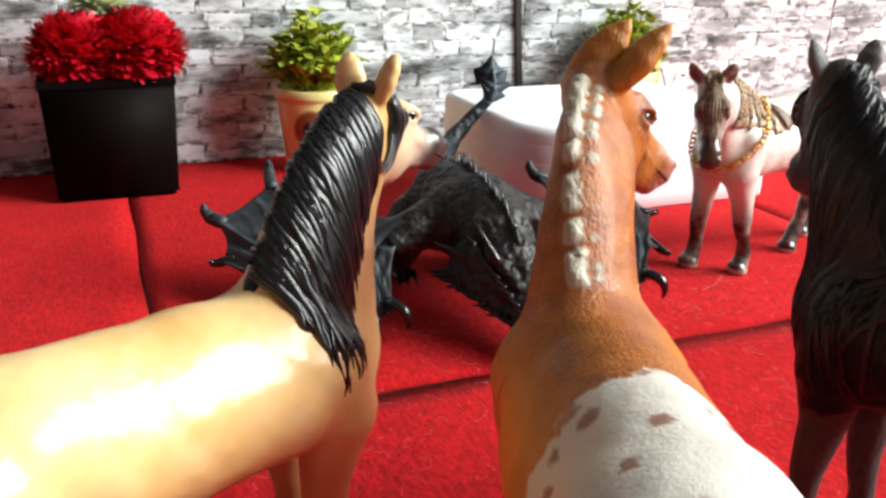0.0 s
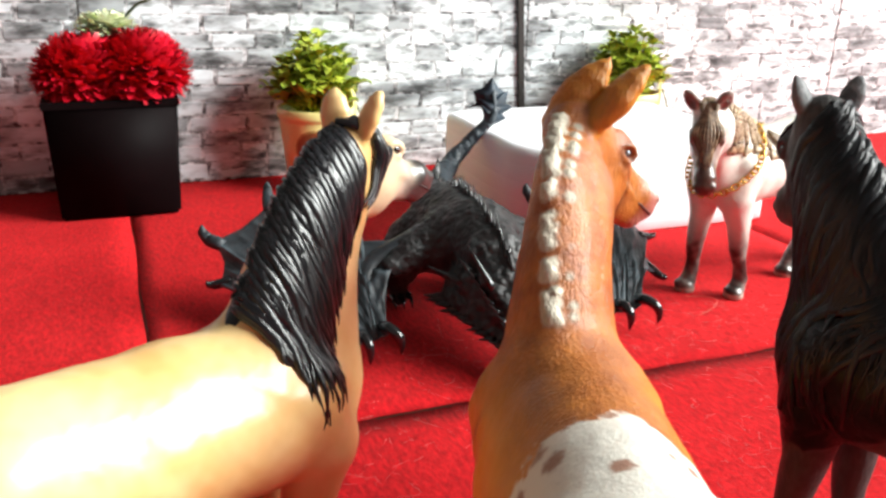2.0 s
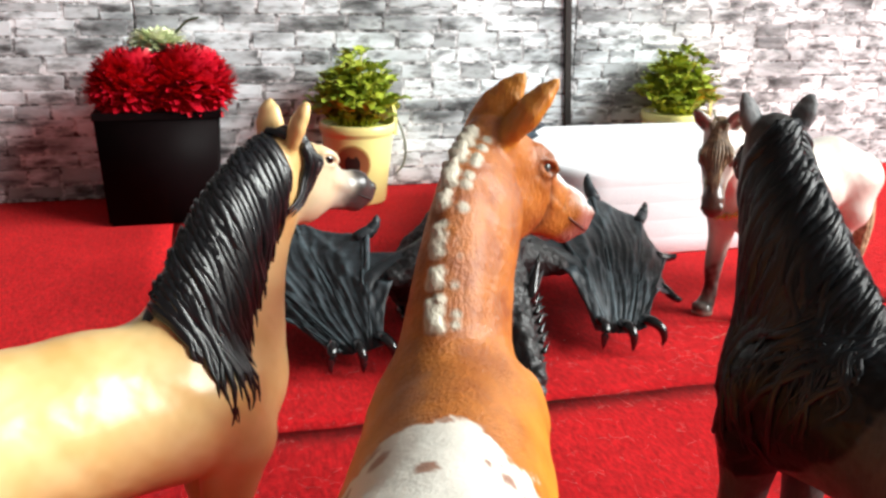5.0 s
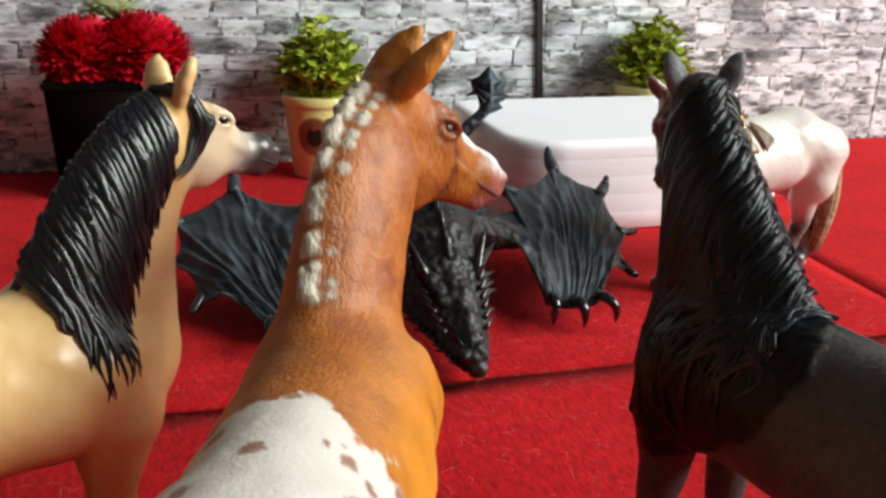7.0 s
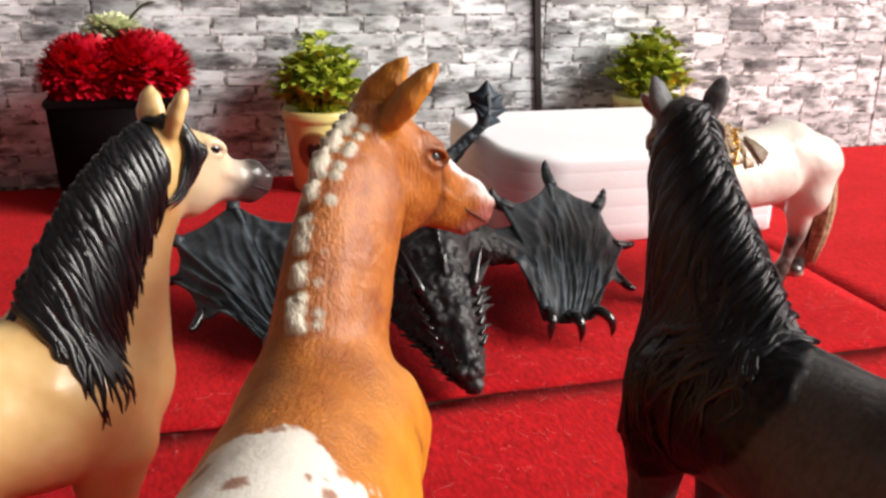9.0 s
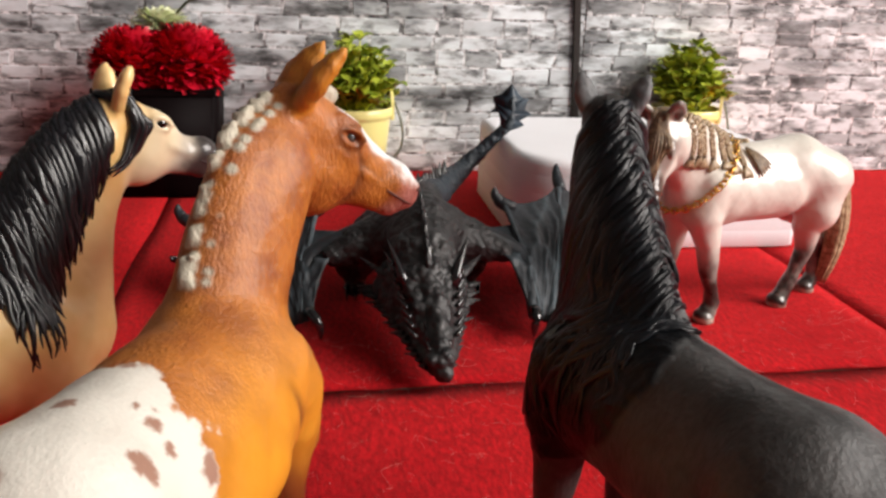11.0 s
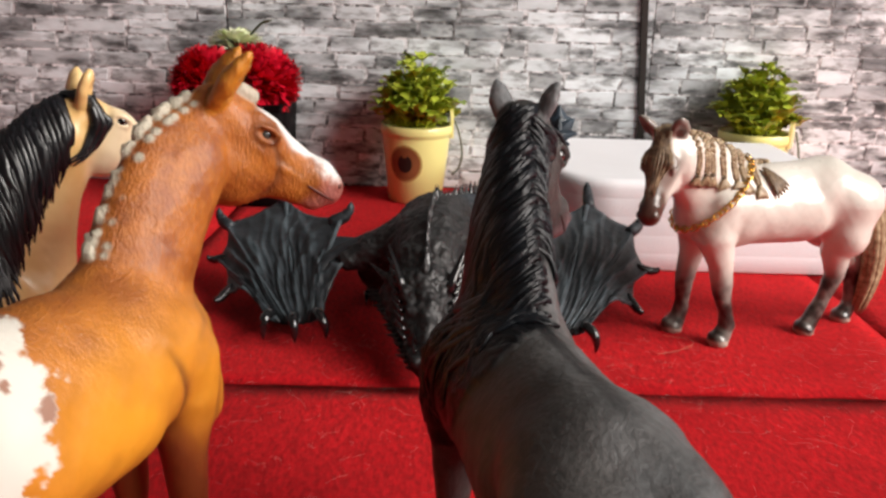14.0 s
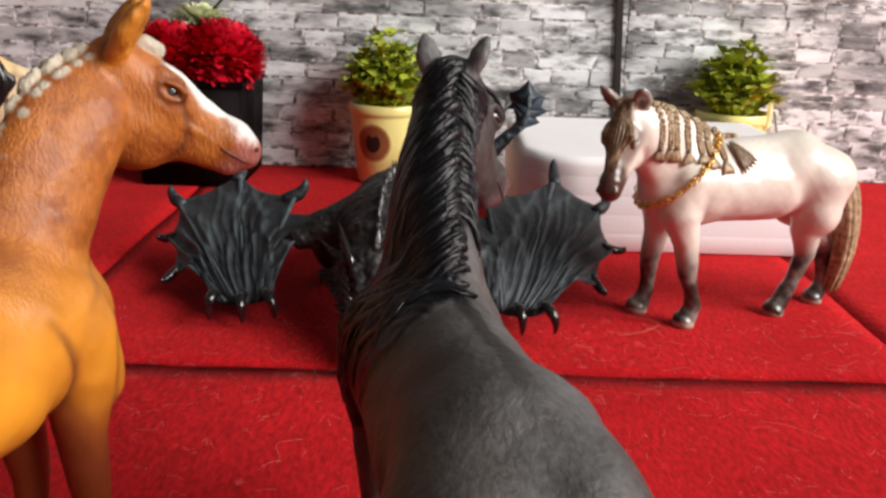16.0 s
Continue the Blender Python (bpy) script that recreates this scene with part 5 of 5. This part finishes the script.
def gold_chain():
    root = tagged(new("necklace"), "thin gold link chain round the neck of the white pony", "necklace")
    root.matrix_world = pose(PONY.base[0] * 0.01, PONY.base[1] * 0.01, 0, 0, 0, PONY.turn)
    top = np.array([-1.15, 0, 7.35])
    loop = []
    for a in np.linspace(0, 2 * math.pi, 60, endpoint=False):
        f = (1 - math.cos(a)) / 2
        loop.append((top[0] + 2.75 * f, 1.55 * math.sin(a), top[2] - 2.75 * f))
    p = PONY.s.hug(loop, np.full(60, 0.10))
    p = np.vstack([p, p[:1]])
    seg = np.linalg.norm(np.diff(p, axis=0), axis=1)
    cum = np.r_[0, np.cumsum(seg)]
    count = int(cum[-1] / 0.24)
    bm = bmesh.new()
    n, m = 12, 6
    for i in range(n):
        a = 2 * math.pi * i / n
        for j in range(m):
            b = 2 * math.pi * j / m
            r = 0.0012 + 0.00034 * math.cos(b)
            bm.verts.new((1.35 * r * math.cos(a), r * math.sin(a), 0.00034 * math.sin(b)))
    bm.verts.ensure_lookup_table()
    for i in range(n):
        for j in range(m):
            bm.faces.new([bm.verts[k] for k in (i * m + j, ((i + 1) % n) * m + j, ((i + 1) % n) * m + (j + 1) % m, i * m + (j + 1) % m)])
    me = bpy.data.meshes.new("link")
    bm.to_mesh(me)
    bm.free()
    me.materials.append(GOLD)
    me.shade_smooth()
    for k in range(count):
        s = cum[-1] * k / count
        q = np.array([np.interp(s, cum, p[:, i]) for i in range(3)])
        q2 = np.array([np.interp((s + 0.1) % cum[-1], cum, p[:, i]) for i in range(3)])
        x = Vector(q2 - q).normalized()
        y = x.cross(Vector((0.0, 0.3, 1.0) if k % 2 else (1.0, 0.2, 0.1))).normalized()
        z = x.cross(y)
        ob = new("link", me)
        ob.parent = root
        ob.matrix_basis = Matrix.Translation(q * 0.01) @ Matrix((x, y, z)).transposed().to_4x4()
    return root


gold_chain()

# ---- dragon ----
DRAGON_SKIN = painted("dragon_black", (0.010, 0.010, 0.011), (0.020, 0.020, 0.020), 0.52, 0.06, 420, 0.6, (("blue", (0.022, 0.033, 0.043)),), depth=0.0006, wash=160, scales=330.0)
DRAGON_WING = painted("dragon_membrane", (0.017, 0.021, 0.025), (0.032, 0.042, 0.050), 0.50, 0.0, 300, 0.5, (("ridge", (0.105, 0.140, 0.160)),), depth=0.0006, wash=140, fleck=0.5)
DRAGON_CLAW = plain("dragon_claw", (0.008, 0.008, 0.009), 0.15, coat=0.5, relief=0.05)


def wing(tips, wrist, shoulder, seed):
    """Pieces of one folded wing that stands on its wrist claws: wrinkled skin between fingers, fingers, hooks and claws."""
    rng = np.random.default_rng(seed)
    out = []
    wrist, shoulder = np.array(wrist, float), np.array(shoulder, float)
    tips = [np.array(t, float) for t in tips]
    mid = np.mean([*tips, wrist], axis=0)
    nrm = unit(np.cross(tips[1] - wrist, tips[-1] - wrist))
    if nrm[1] > 0:
        nrm = -nrm
    inward = np.array([1.0 if shoulder[0] > wrist[0] else -1.0, 0, 0])
    fan = [shoulder, *tips]
    panels = len(tips)
    foot = lambda f: wrist + inward * (0.95 - 1.9 * f) + (0, 0.12 * math.cos(3 * f), -0.18 * math.sin(math.pi * f))
    nu, nv = 26, 34
    ph = rng.uniform(0, 6.28, 8)
    for k, (a, b) in enumerate(zip(fan, fan[1:])):
        top, fold_tone = [], []
        for j in range(nv + 1):
            s = j / nv
            row = []
            for i in range(nu + 1):
                u = i / nu
                f = (k + u) / panels
                sag = (0.30, 0.15, 0.09, 0.13, 0.14)[k] * math.sin(math.pi * u) ** 0.8
                e = a + (b - a) * u
                e = e + (mid - e) * sag
                q = foot(f) * (1 - s) + e * s
                q = q + (mid - q) * (0.16 * math.sin(math.pi * s) * max(0.0, 1 - 6 * (1 - f)) + 0.12 * math.sin(math.pi * s) * max(0.0, 1 - 6 * f))
                w1 = 22 * f + ph[0] + 1.5 * math.sin(4 * s + ph[1]) + 0.5 * math.sin(11 * s + 3 * f)
                w2 = 47 * f + ph[2] + 2.4 * math.sin(3.5 * s + 9 * f) + 0.8 * math.sin(13 * s + ph[5])
                w3 = 95 * f + 3 * math.sin(6 * s + ph[3])
                fold = 1.3 * (1 - abs(math.sin(w1))) ** 1.5 + 1.0 * (1 - abs(math.sin(w2))) ** 1.6 + 0.5 * (1 - abs(math.sin(w3))) + 0.3 * math.sin(11 * s + 14 * f + ph[4])
                # Folds that stand out take more of the paler ridge colour.
                fold_tone.append(max(0.0, min(1.0, 0.55 * fold - 0.45)) * (0.45 + 0.55 * math.sin(math.pi * min(1.0, s * 0.9))))
                q = q + nrm * (0.35 * math.sin(math.pi * s) + 0.105 * (fold - 1.1) * math.sin(math.pi * (0.12 + 0.8 * s)))
                row.append(q)
            top.append(row)
        g = np.array(top)
        back = g - nrm * 0.10
        n = (nu + 1) * (nv + 1)
        verts = np.vstack([g.reshape(-1, 3), back.reshape(-1, 3)])
        w = nu + 1
        faces = []
        for j in range(nv):
            for i in range(nu):
                q = j * w + i
                faces.append((q, q + 1, q + w + 1, q + w))
                faces.append((n + q + w, n + q + w + 1, n + q + 1, n + q))
        for i in range(nu):
            q = nv * w + i
            faces.append((q, q + 1, n + q + 1, n + q))
        for j in range(nv):
            for i in (0, nu):
                q = j * w + i
                faces.append((q, q + w, n + q + w, n + q))
        out.append(((verts, faces), 1, np.r_[fold_tone, fold_tone]))
    for k, t in enumerate(tips):
        bend = nrm * 0.26
        r0 = foot((k + 1) / panels)
        if k < 4:
            pts = spline([r0, r0 * 0.6 + t * 0.4 + bend, r0 * 0.2 + t * 0.8 + bend * 0.5, t], 14)
            out.append((tube(pts, np.linspace(0.06, 0.13 if k < 2 else 0.08, 14), 7), 1, np.full(14 * 7 + 2, 0.5)))
        o = unit(t - mid)
        turn = np.array([0, 0, 0.55]) if k < 2 else np.array([0.0, -0.1, (0.55, 0.30, 0.25)[k - 2]])
        reach = (0.55, 0.70, 0.60, 0.58, 0.62)[k]
        hook = spline([t - o * 0.55, t + o * 0.12, t + o * 0.45 * reach + turn * 0.15, t + o * 0.78 * reach + turn * 0.45, t + o * 0.80 * reach + turn], 12)
        out.append((tube(hook, np.array([0.24, 0.28, 0.28, 0.27, 0.26, 0.25, 0.24, 0.22, 0.20, 0.17, 0.12, 0.03]) * (1.0 if k < 3 else 0.68), 8), 2 if k > 2 else 1))
    half = (shoulder + foot(0)) / 2
    arm = spline([shoulder, half + (mid - half) * 0.30 + (0, 0.1, 0.1), foot(0)], 12)
    out.append((tube(arm, np.linspace(0.60, 0.16, 12), 10), 1))
    for f in (0.05, 0.5, 0.95):
        a = foot(f)
        lean = 0.10 + 0.25 * (a[0] - wrist[0]) / 0.9
        out.append((tube(spline([a + (0, 0.2, 0.25), a + (lean * 0.4, -0.35, 0.36), a + (lean * 1.0, -0.66, 0.20), a + (lean * 1.35, -0.72, -0.15), a + (lean * 1.3, -0.66, -0.55)], 14), [0.20, 0.22, 0.22, 0.21, 0.20, 0.20, 0.19, 0.18, 0.17, 0.15, 0.13, 0.10, 0.07, 0.02], 9), 2))
    return out


def dragon():
    ox, oy = 13.4, 29.0
    W = lambda x, y, z: np.array([x - ox, y - oy, z])
    s = Sculpt()
    s.cone(W(13.4, 31.8, 2.7), W(13.4, 29.2, 2.9), 1.75, 1.6, 0.8)
    s.cone(W(13.5, 30.8, 3.6), W(13.4, 28.6, 3.7), 1.0, 0.95, 0.7)
    s.cone(W(13.4, 28.8, 3.3), W(13.3, 27.0, 3.2), 1.3, 1.15, 0.7)
    s.cone(W(13.3, 27.0, 3.0), W(13.2, 25.6, 2.6), 1.0, 0.85, 0.4)
    for q in (-1, 1):
        s.cone(W(13.25 + q * 0.75, 26.4, 2.5), W(13.35 + q * 0.22, 23.6, 1.40), 0.62, 0.30, 0.15)
        s.cone(W(13.25 + q * 1.30, 27.2, 1.75), W(13.4 + q * 0.30, 23.0, 0.85), 0.50, 0.25, 0.15)
        s.cone(W(13.25 + q * 0.95, 27.4, 2.2), W(13.3 + q * 0.6, 25.2, 1.7), 0.65, 0.45, 0.25)
        s.chain([W(13.4 + q * 1.3, 29.6, 3.0), W(13.4 + q * 2.4, 29.4, 2.8), W(13.4 + q * 3.3, 28.9, 2.55)], [1.1, 0.80, 0.42], 0.6)
        s.cone(W(13.4 + q * 1.4, 32.2, 2.2), W(13.4 + q * 2.4, 31.4, 1.4), 1.15, 0.8, 0.5)
        s.cone(W(13.4 + q * 2.4, 31.4, 1.4), W(13.4 + q * 2.3, 32.4, 0.5), 0.7, 0.45, 0.4)
        s.cone(W(13.4 + q * 2.3, 32.4, 0.45), W(13.4 + q * 2.4, 31.0, 0.35), 0.42, 0.38, 0.3)
        s.ball(W(13.32 + q * 0.24, 22.45, 1.10), 0.17, 0.08)
        s.cone(W(13.25 + q * 0.78, 25.6, 2.95), W(13.3 + q * 0.45, 24.2, 2.25), 0.24, 0.15, 0.08)
    s.cone(W(13.3, 25.6, 2.65), W(13.4, 22.5, 1.0), 0.72, 0.30, 0.2)
    s.cone(W(13.35, 24.8, 1.1), W(13.42, 22.35, 0.60), 0.55, 0.27, 0.2)
    tail = spline([W(13.5, 32.4, 3.2), W(14.3, 35.5, 2.8), W(15.6, 39.0, 2.4), W(17.3, 41.8, 2.8), W(19.0, 42.3, 4.3), W(19.9, 42.0, 5.4), W(20.1, 42.6, 6.6)], 26)
    s.chain(tail, 0.14 + 1.16 * np.linspace(1, 0, 26) ** 1.7, 0.5, "tail")
    extra = []
    rng = np.random.default_rng(3)

    def spike(p, q, r, slot=0, n=5):
        p, q = np.array(p, float), np.array(q, float)
        b = np.array([0, 0, -0.12]) * np.linalg.norm(q - p)
        extra.append((tube(spline([p, (p + q) / 2 + b * 0, q], 5), [r, r * 0.85, r * 0.6, r * 0.35, 0.015], n, 0.6), slot))

    back = spline([W(13.3, 25.2, 3.55), W(13.3, 26.4, 4.1), W(13.35, 28.0, 4.5), W(13.45, 29.6, 4.6), W(13.6, 31.2, 4.55), W(13.9, 33.4, 4.0), W(14.8, 36.8, 3.5), W(16.2, 40.2, 3.2)], 44)
    for k, p in enumerate(back):
        ln = 0.75 if 4 < k < 26 else 0.5
        spike(p - (0, 0, 0.25), p + np.array([rng.uniform(-0.05, 0.05), 0.30, ln * rng.uniform(0.75, 1.05)]), 0.20, 2 if k % 2 else 0)
    for k in range(15):
        u = k / 14
        p = W(13.32 + 0.06 * u, 26.0 - 3.5 * u, 3.30 - 2.05 * u)
        spike(p - (0, -0.1, 0.25), p + np.array([rng.uniform(-0.04, 0.04), 0.30, (0.55 - 0.3 * u) * rng.uniform(0.8, 1.1)]), 0.15 - 0.05 * u, 2)
    for q in (-1, 1):
        for k in range(16):
            u = k / 15
            p = W(13.3 + q * (1.75 - 1.35 * u), 27.5 - 4.9 * u, 1.65 - 0.85 * u)
            spike(p, p + np.array([q * (0.75 - 0.4 * u) * rng.uniform(0.6, 1.1), 0.25, -0.1 + 0.2 * rng.random()]), 0.30 - 0.10 * u)
        for k in range(9):
            u = k / 8
            p = W(13.3 + q * (1.15 - 0.5 * u), 26.3 - 3.1 * u, 3.05 - 1.45 * u)
            spike(p, p + np.array([q * 0.35, 0.30, 0.42 - 0.15 * u]), 0.17 - 0.05 * u, 2)
        spike(W(13.3 + q * 0.75, 25.0, 2.7), W(13.3 + q * 1.45, 26.0, 4.2), 0.26, 2, 7)
        spike(W(13.3 + q * 1.25, 26.4, 2.5), W(13.3 + q * 2.3, 27.6, 2.9), 0.30, 0, 7)
        for k in range(4):
            spike(W(13.35 + q * 0.3, 23.9 - k * 0.38, 1.9 - k * 0.2), W(13.35 + q * 0.42, 24.1 - k * 0.38, 2.2 - k * 0.2), 0.12, 2)
        for k in range(3):
            a = W(13.4 + q * 2.4 + (k - 1) * 0.35, 31.0, 0.35)
            extra.append((tube(spline([a, a + (0, -0.45, 0.12), a + (0, -0.8, -0.25)], 6), [0.18, 0.17, 0.14, 0.1, 0.06, 0.02], 6), 2))
    # leaf-shaped fin at the tail's end
    blade = spline([tail[15], tail[19], tail[22], W(20.0, 42.5, 6.2), W(20.05, 42.65, 7.3)], 44)
    lobes = np.interp(np.linspace(0, 1, 44), (0, 0.25, 0.35, 0.40, 0.49, 0.54, 0.63, 0.68, 0.77, 0.84, 1), (0.1, 0.35, 1.00, 0.60, 1.30, 0.80, 1.35, 0.80, 1.00, 0.55, 0.02))
    along = np.gradient(blade, axis=0)
    verts, faces = [], []
    for k, p in enumerate(blade):
        d = unit(along[k])
        o = unit(np.cross(d, (0.15, 1.0, 0.1)))
        y = unit(np.cross(o, d)) * 0.13
        w = lobes[k]
        verts += [p - y, p + o * w + d * 0.35 * w, p + y, p - o * w * 0.80 + d * 0.3 * w]
    for k in range(43):
        for i in range(4):
            j = (i + 1) % 4
            faces.append((4 * k + i, 4 * k + j, 4 * k + 4 + j, 4 * k + 4 + i))
    extra.append(((np.array(verts), faces), 3))
    lw = [W(9.45, 31.6, 3.55), W(6.5, 34.6, 3.7), W(4.0, 33.3, 2.7), W(4.0, 31.7, 1.5), W(4.9, 29.0, 0.85)]
    rw = [W(17.35, 31.7, 3.75), W(20.6, 34.7, 3.9), W(22.6, 33.4, 2.95), W(22.8, 31.2, 1.7), W(21.8, 28.8, 0.95)]
    for tips, wrist, sh in ((lw, W(8.2, 26.6, 0.85), W(11.6, 29.6, 3.3)), (rw, W(18.4, 26.2, 0.85), W(15.2, 29.6, 3.3))):
        extra.extend(wing(tips, wrist, sh, 5))
    verts, faces = s.skin(0.075)
    headed = soft_mask(-verts[:, 1], 1.2, 3.0)
    plate = np.abs(np.sin(3.2 * verts[:, 1] + 1.1 * np.sin(2.4 * verts[:, 0]))) * np.abs(np.sin(3.6 * verts[:, 0] + 0.6 * verts[:, 2]))
    rough = (0.06 + 0.05 * headed) * fbm(verts, 3.2) + 0.04 * fbm(verts, 8.0, 3.0) + (0.03 + 0.07 * headed) * plate
    verts = verts + rough[:, None] * skin_normals(verts, faces)
    masks = {"blue": 0.9 * soft_mask(verts[:, 1], 5.5, 8.0)}
    low = min(verts[:, 2].min(), min(e[0][0][:, 2].min() for e in extra))
    return figure("toy_dragon", (verts, faces), extra, masks, [DRAGON_SKIN, DRAGON_WING, DRAGON_CLAW, DRAGON_TAIL], pose(ox * 0.01, oy * 0.01, -low * 0.01, 0, 0, 0), "black toy dragon crouching with spread wings on red felt", "toy dragon")


DRAGON_TAIL = painted("dragon_fin", (0.012, 0.020, 0.030), (0.030, 0.055, 0.080), 0.45, 0.1, 300, 0.4)
dragon()

# ---- small litter on the felt ----


def fibres():
    """Loose pale hairs scattered on the cloth."""
    rng = np.random.default_rng(17)
    verts, faces = [], []
    for n_ in range(1500):
        x, y = rng.uniform(-6, 36), rng.uniform(8, 28)
        a, ln = rng.uniform(0, 6.28), rng.uniform(0.12, 0.75) * (2.6 if n_ % 8 == 0 else 1.0)
        b = a + rng.normal(0, 1.3)
        p0 = np.array([x, y, 0.01])
        p1 = p0 + ln * 0.5 * np.array([math.cos(a), math.sin(a), 0]) + (0, 0, rng.uniform(0, 0.10))
        p2 = p1 + ln * 0.5 * np.array([math.cos(b), math.sin(b), 0])
        p2[2] = 0.01
        v, f = tube(spline([p0, p1, p2], 8), [0.0019] * 8, 3)
        base = len(verts)
        verts += (v * 0.01).tolist()
        faces += [tuple(i + base for i in q) for q in f]
    me = mesh_from("loose_fibres", verts, faces)
    me.materials.append(plain("pale_fibre", (0.80, 0.46, 0.42), 0.6, relief=0))
    return tagged(new("loose_fibres", me), "fine pale hairs scattered over the red felt", "fibres", kind="stuff")


fibres()

thread_v, thread_f = tube(spline([(22.9, 28.1, 0.03), (23.7, 27.8, 0.05), (23.9, 27.2, 0.10), (23.2, 26.6, 0.04), (22.2, 26.2, 0.03)], 22), [0.007] * 22, 6)
thread_me = mesh_from("thread", thread_v * 0.01, thread_f)
thread_me.materials.append(plain("clear_thread", (0.60, 0.25, 0.16), 0.3, relief=0))
tagged(new("thread", thread_me), "thin curled thread lying on the red felt", "thread")

# ---- bricks of the panels ----
brick_panel(-0.2800, -0.0055, "grey stone brick print panel, shaded brown", 1)
brick_panel(-0.0050, 0.2725, "grey and white stone brick print panel", 2)
brick_panel(0.2725, 0.5405, "pale grey stone brick print panel", 3)
brick_panel(0.5410, 0.8150, "pale stone brick print panel at the edge", 4)
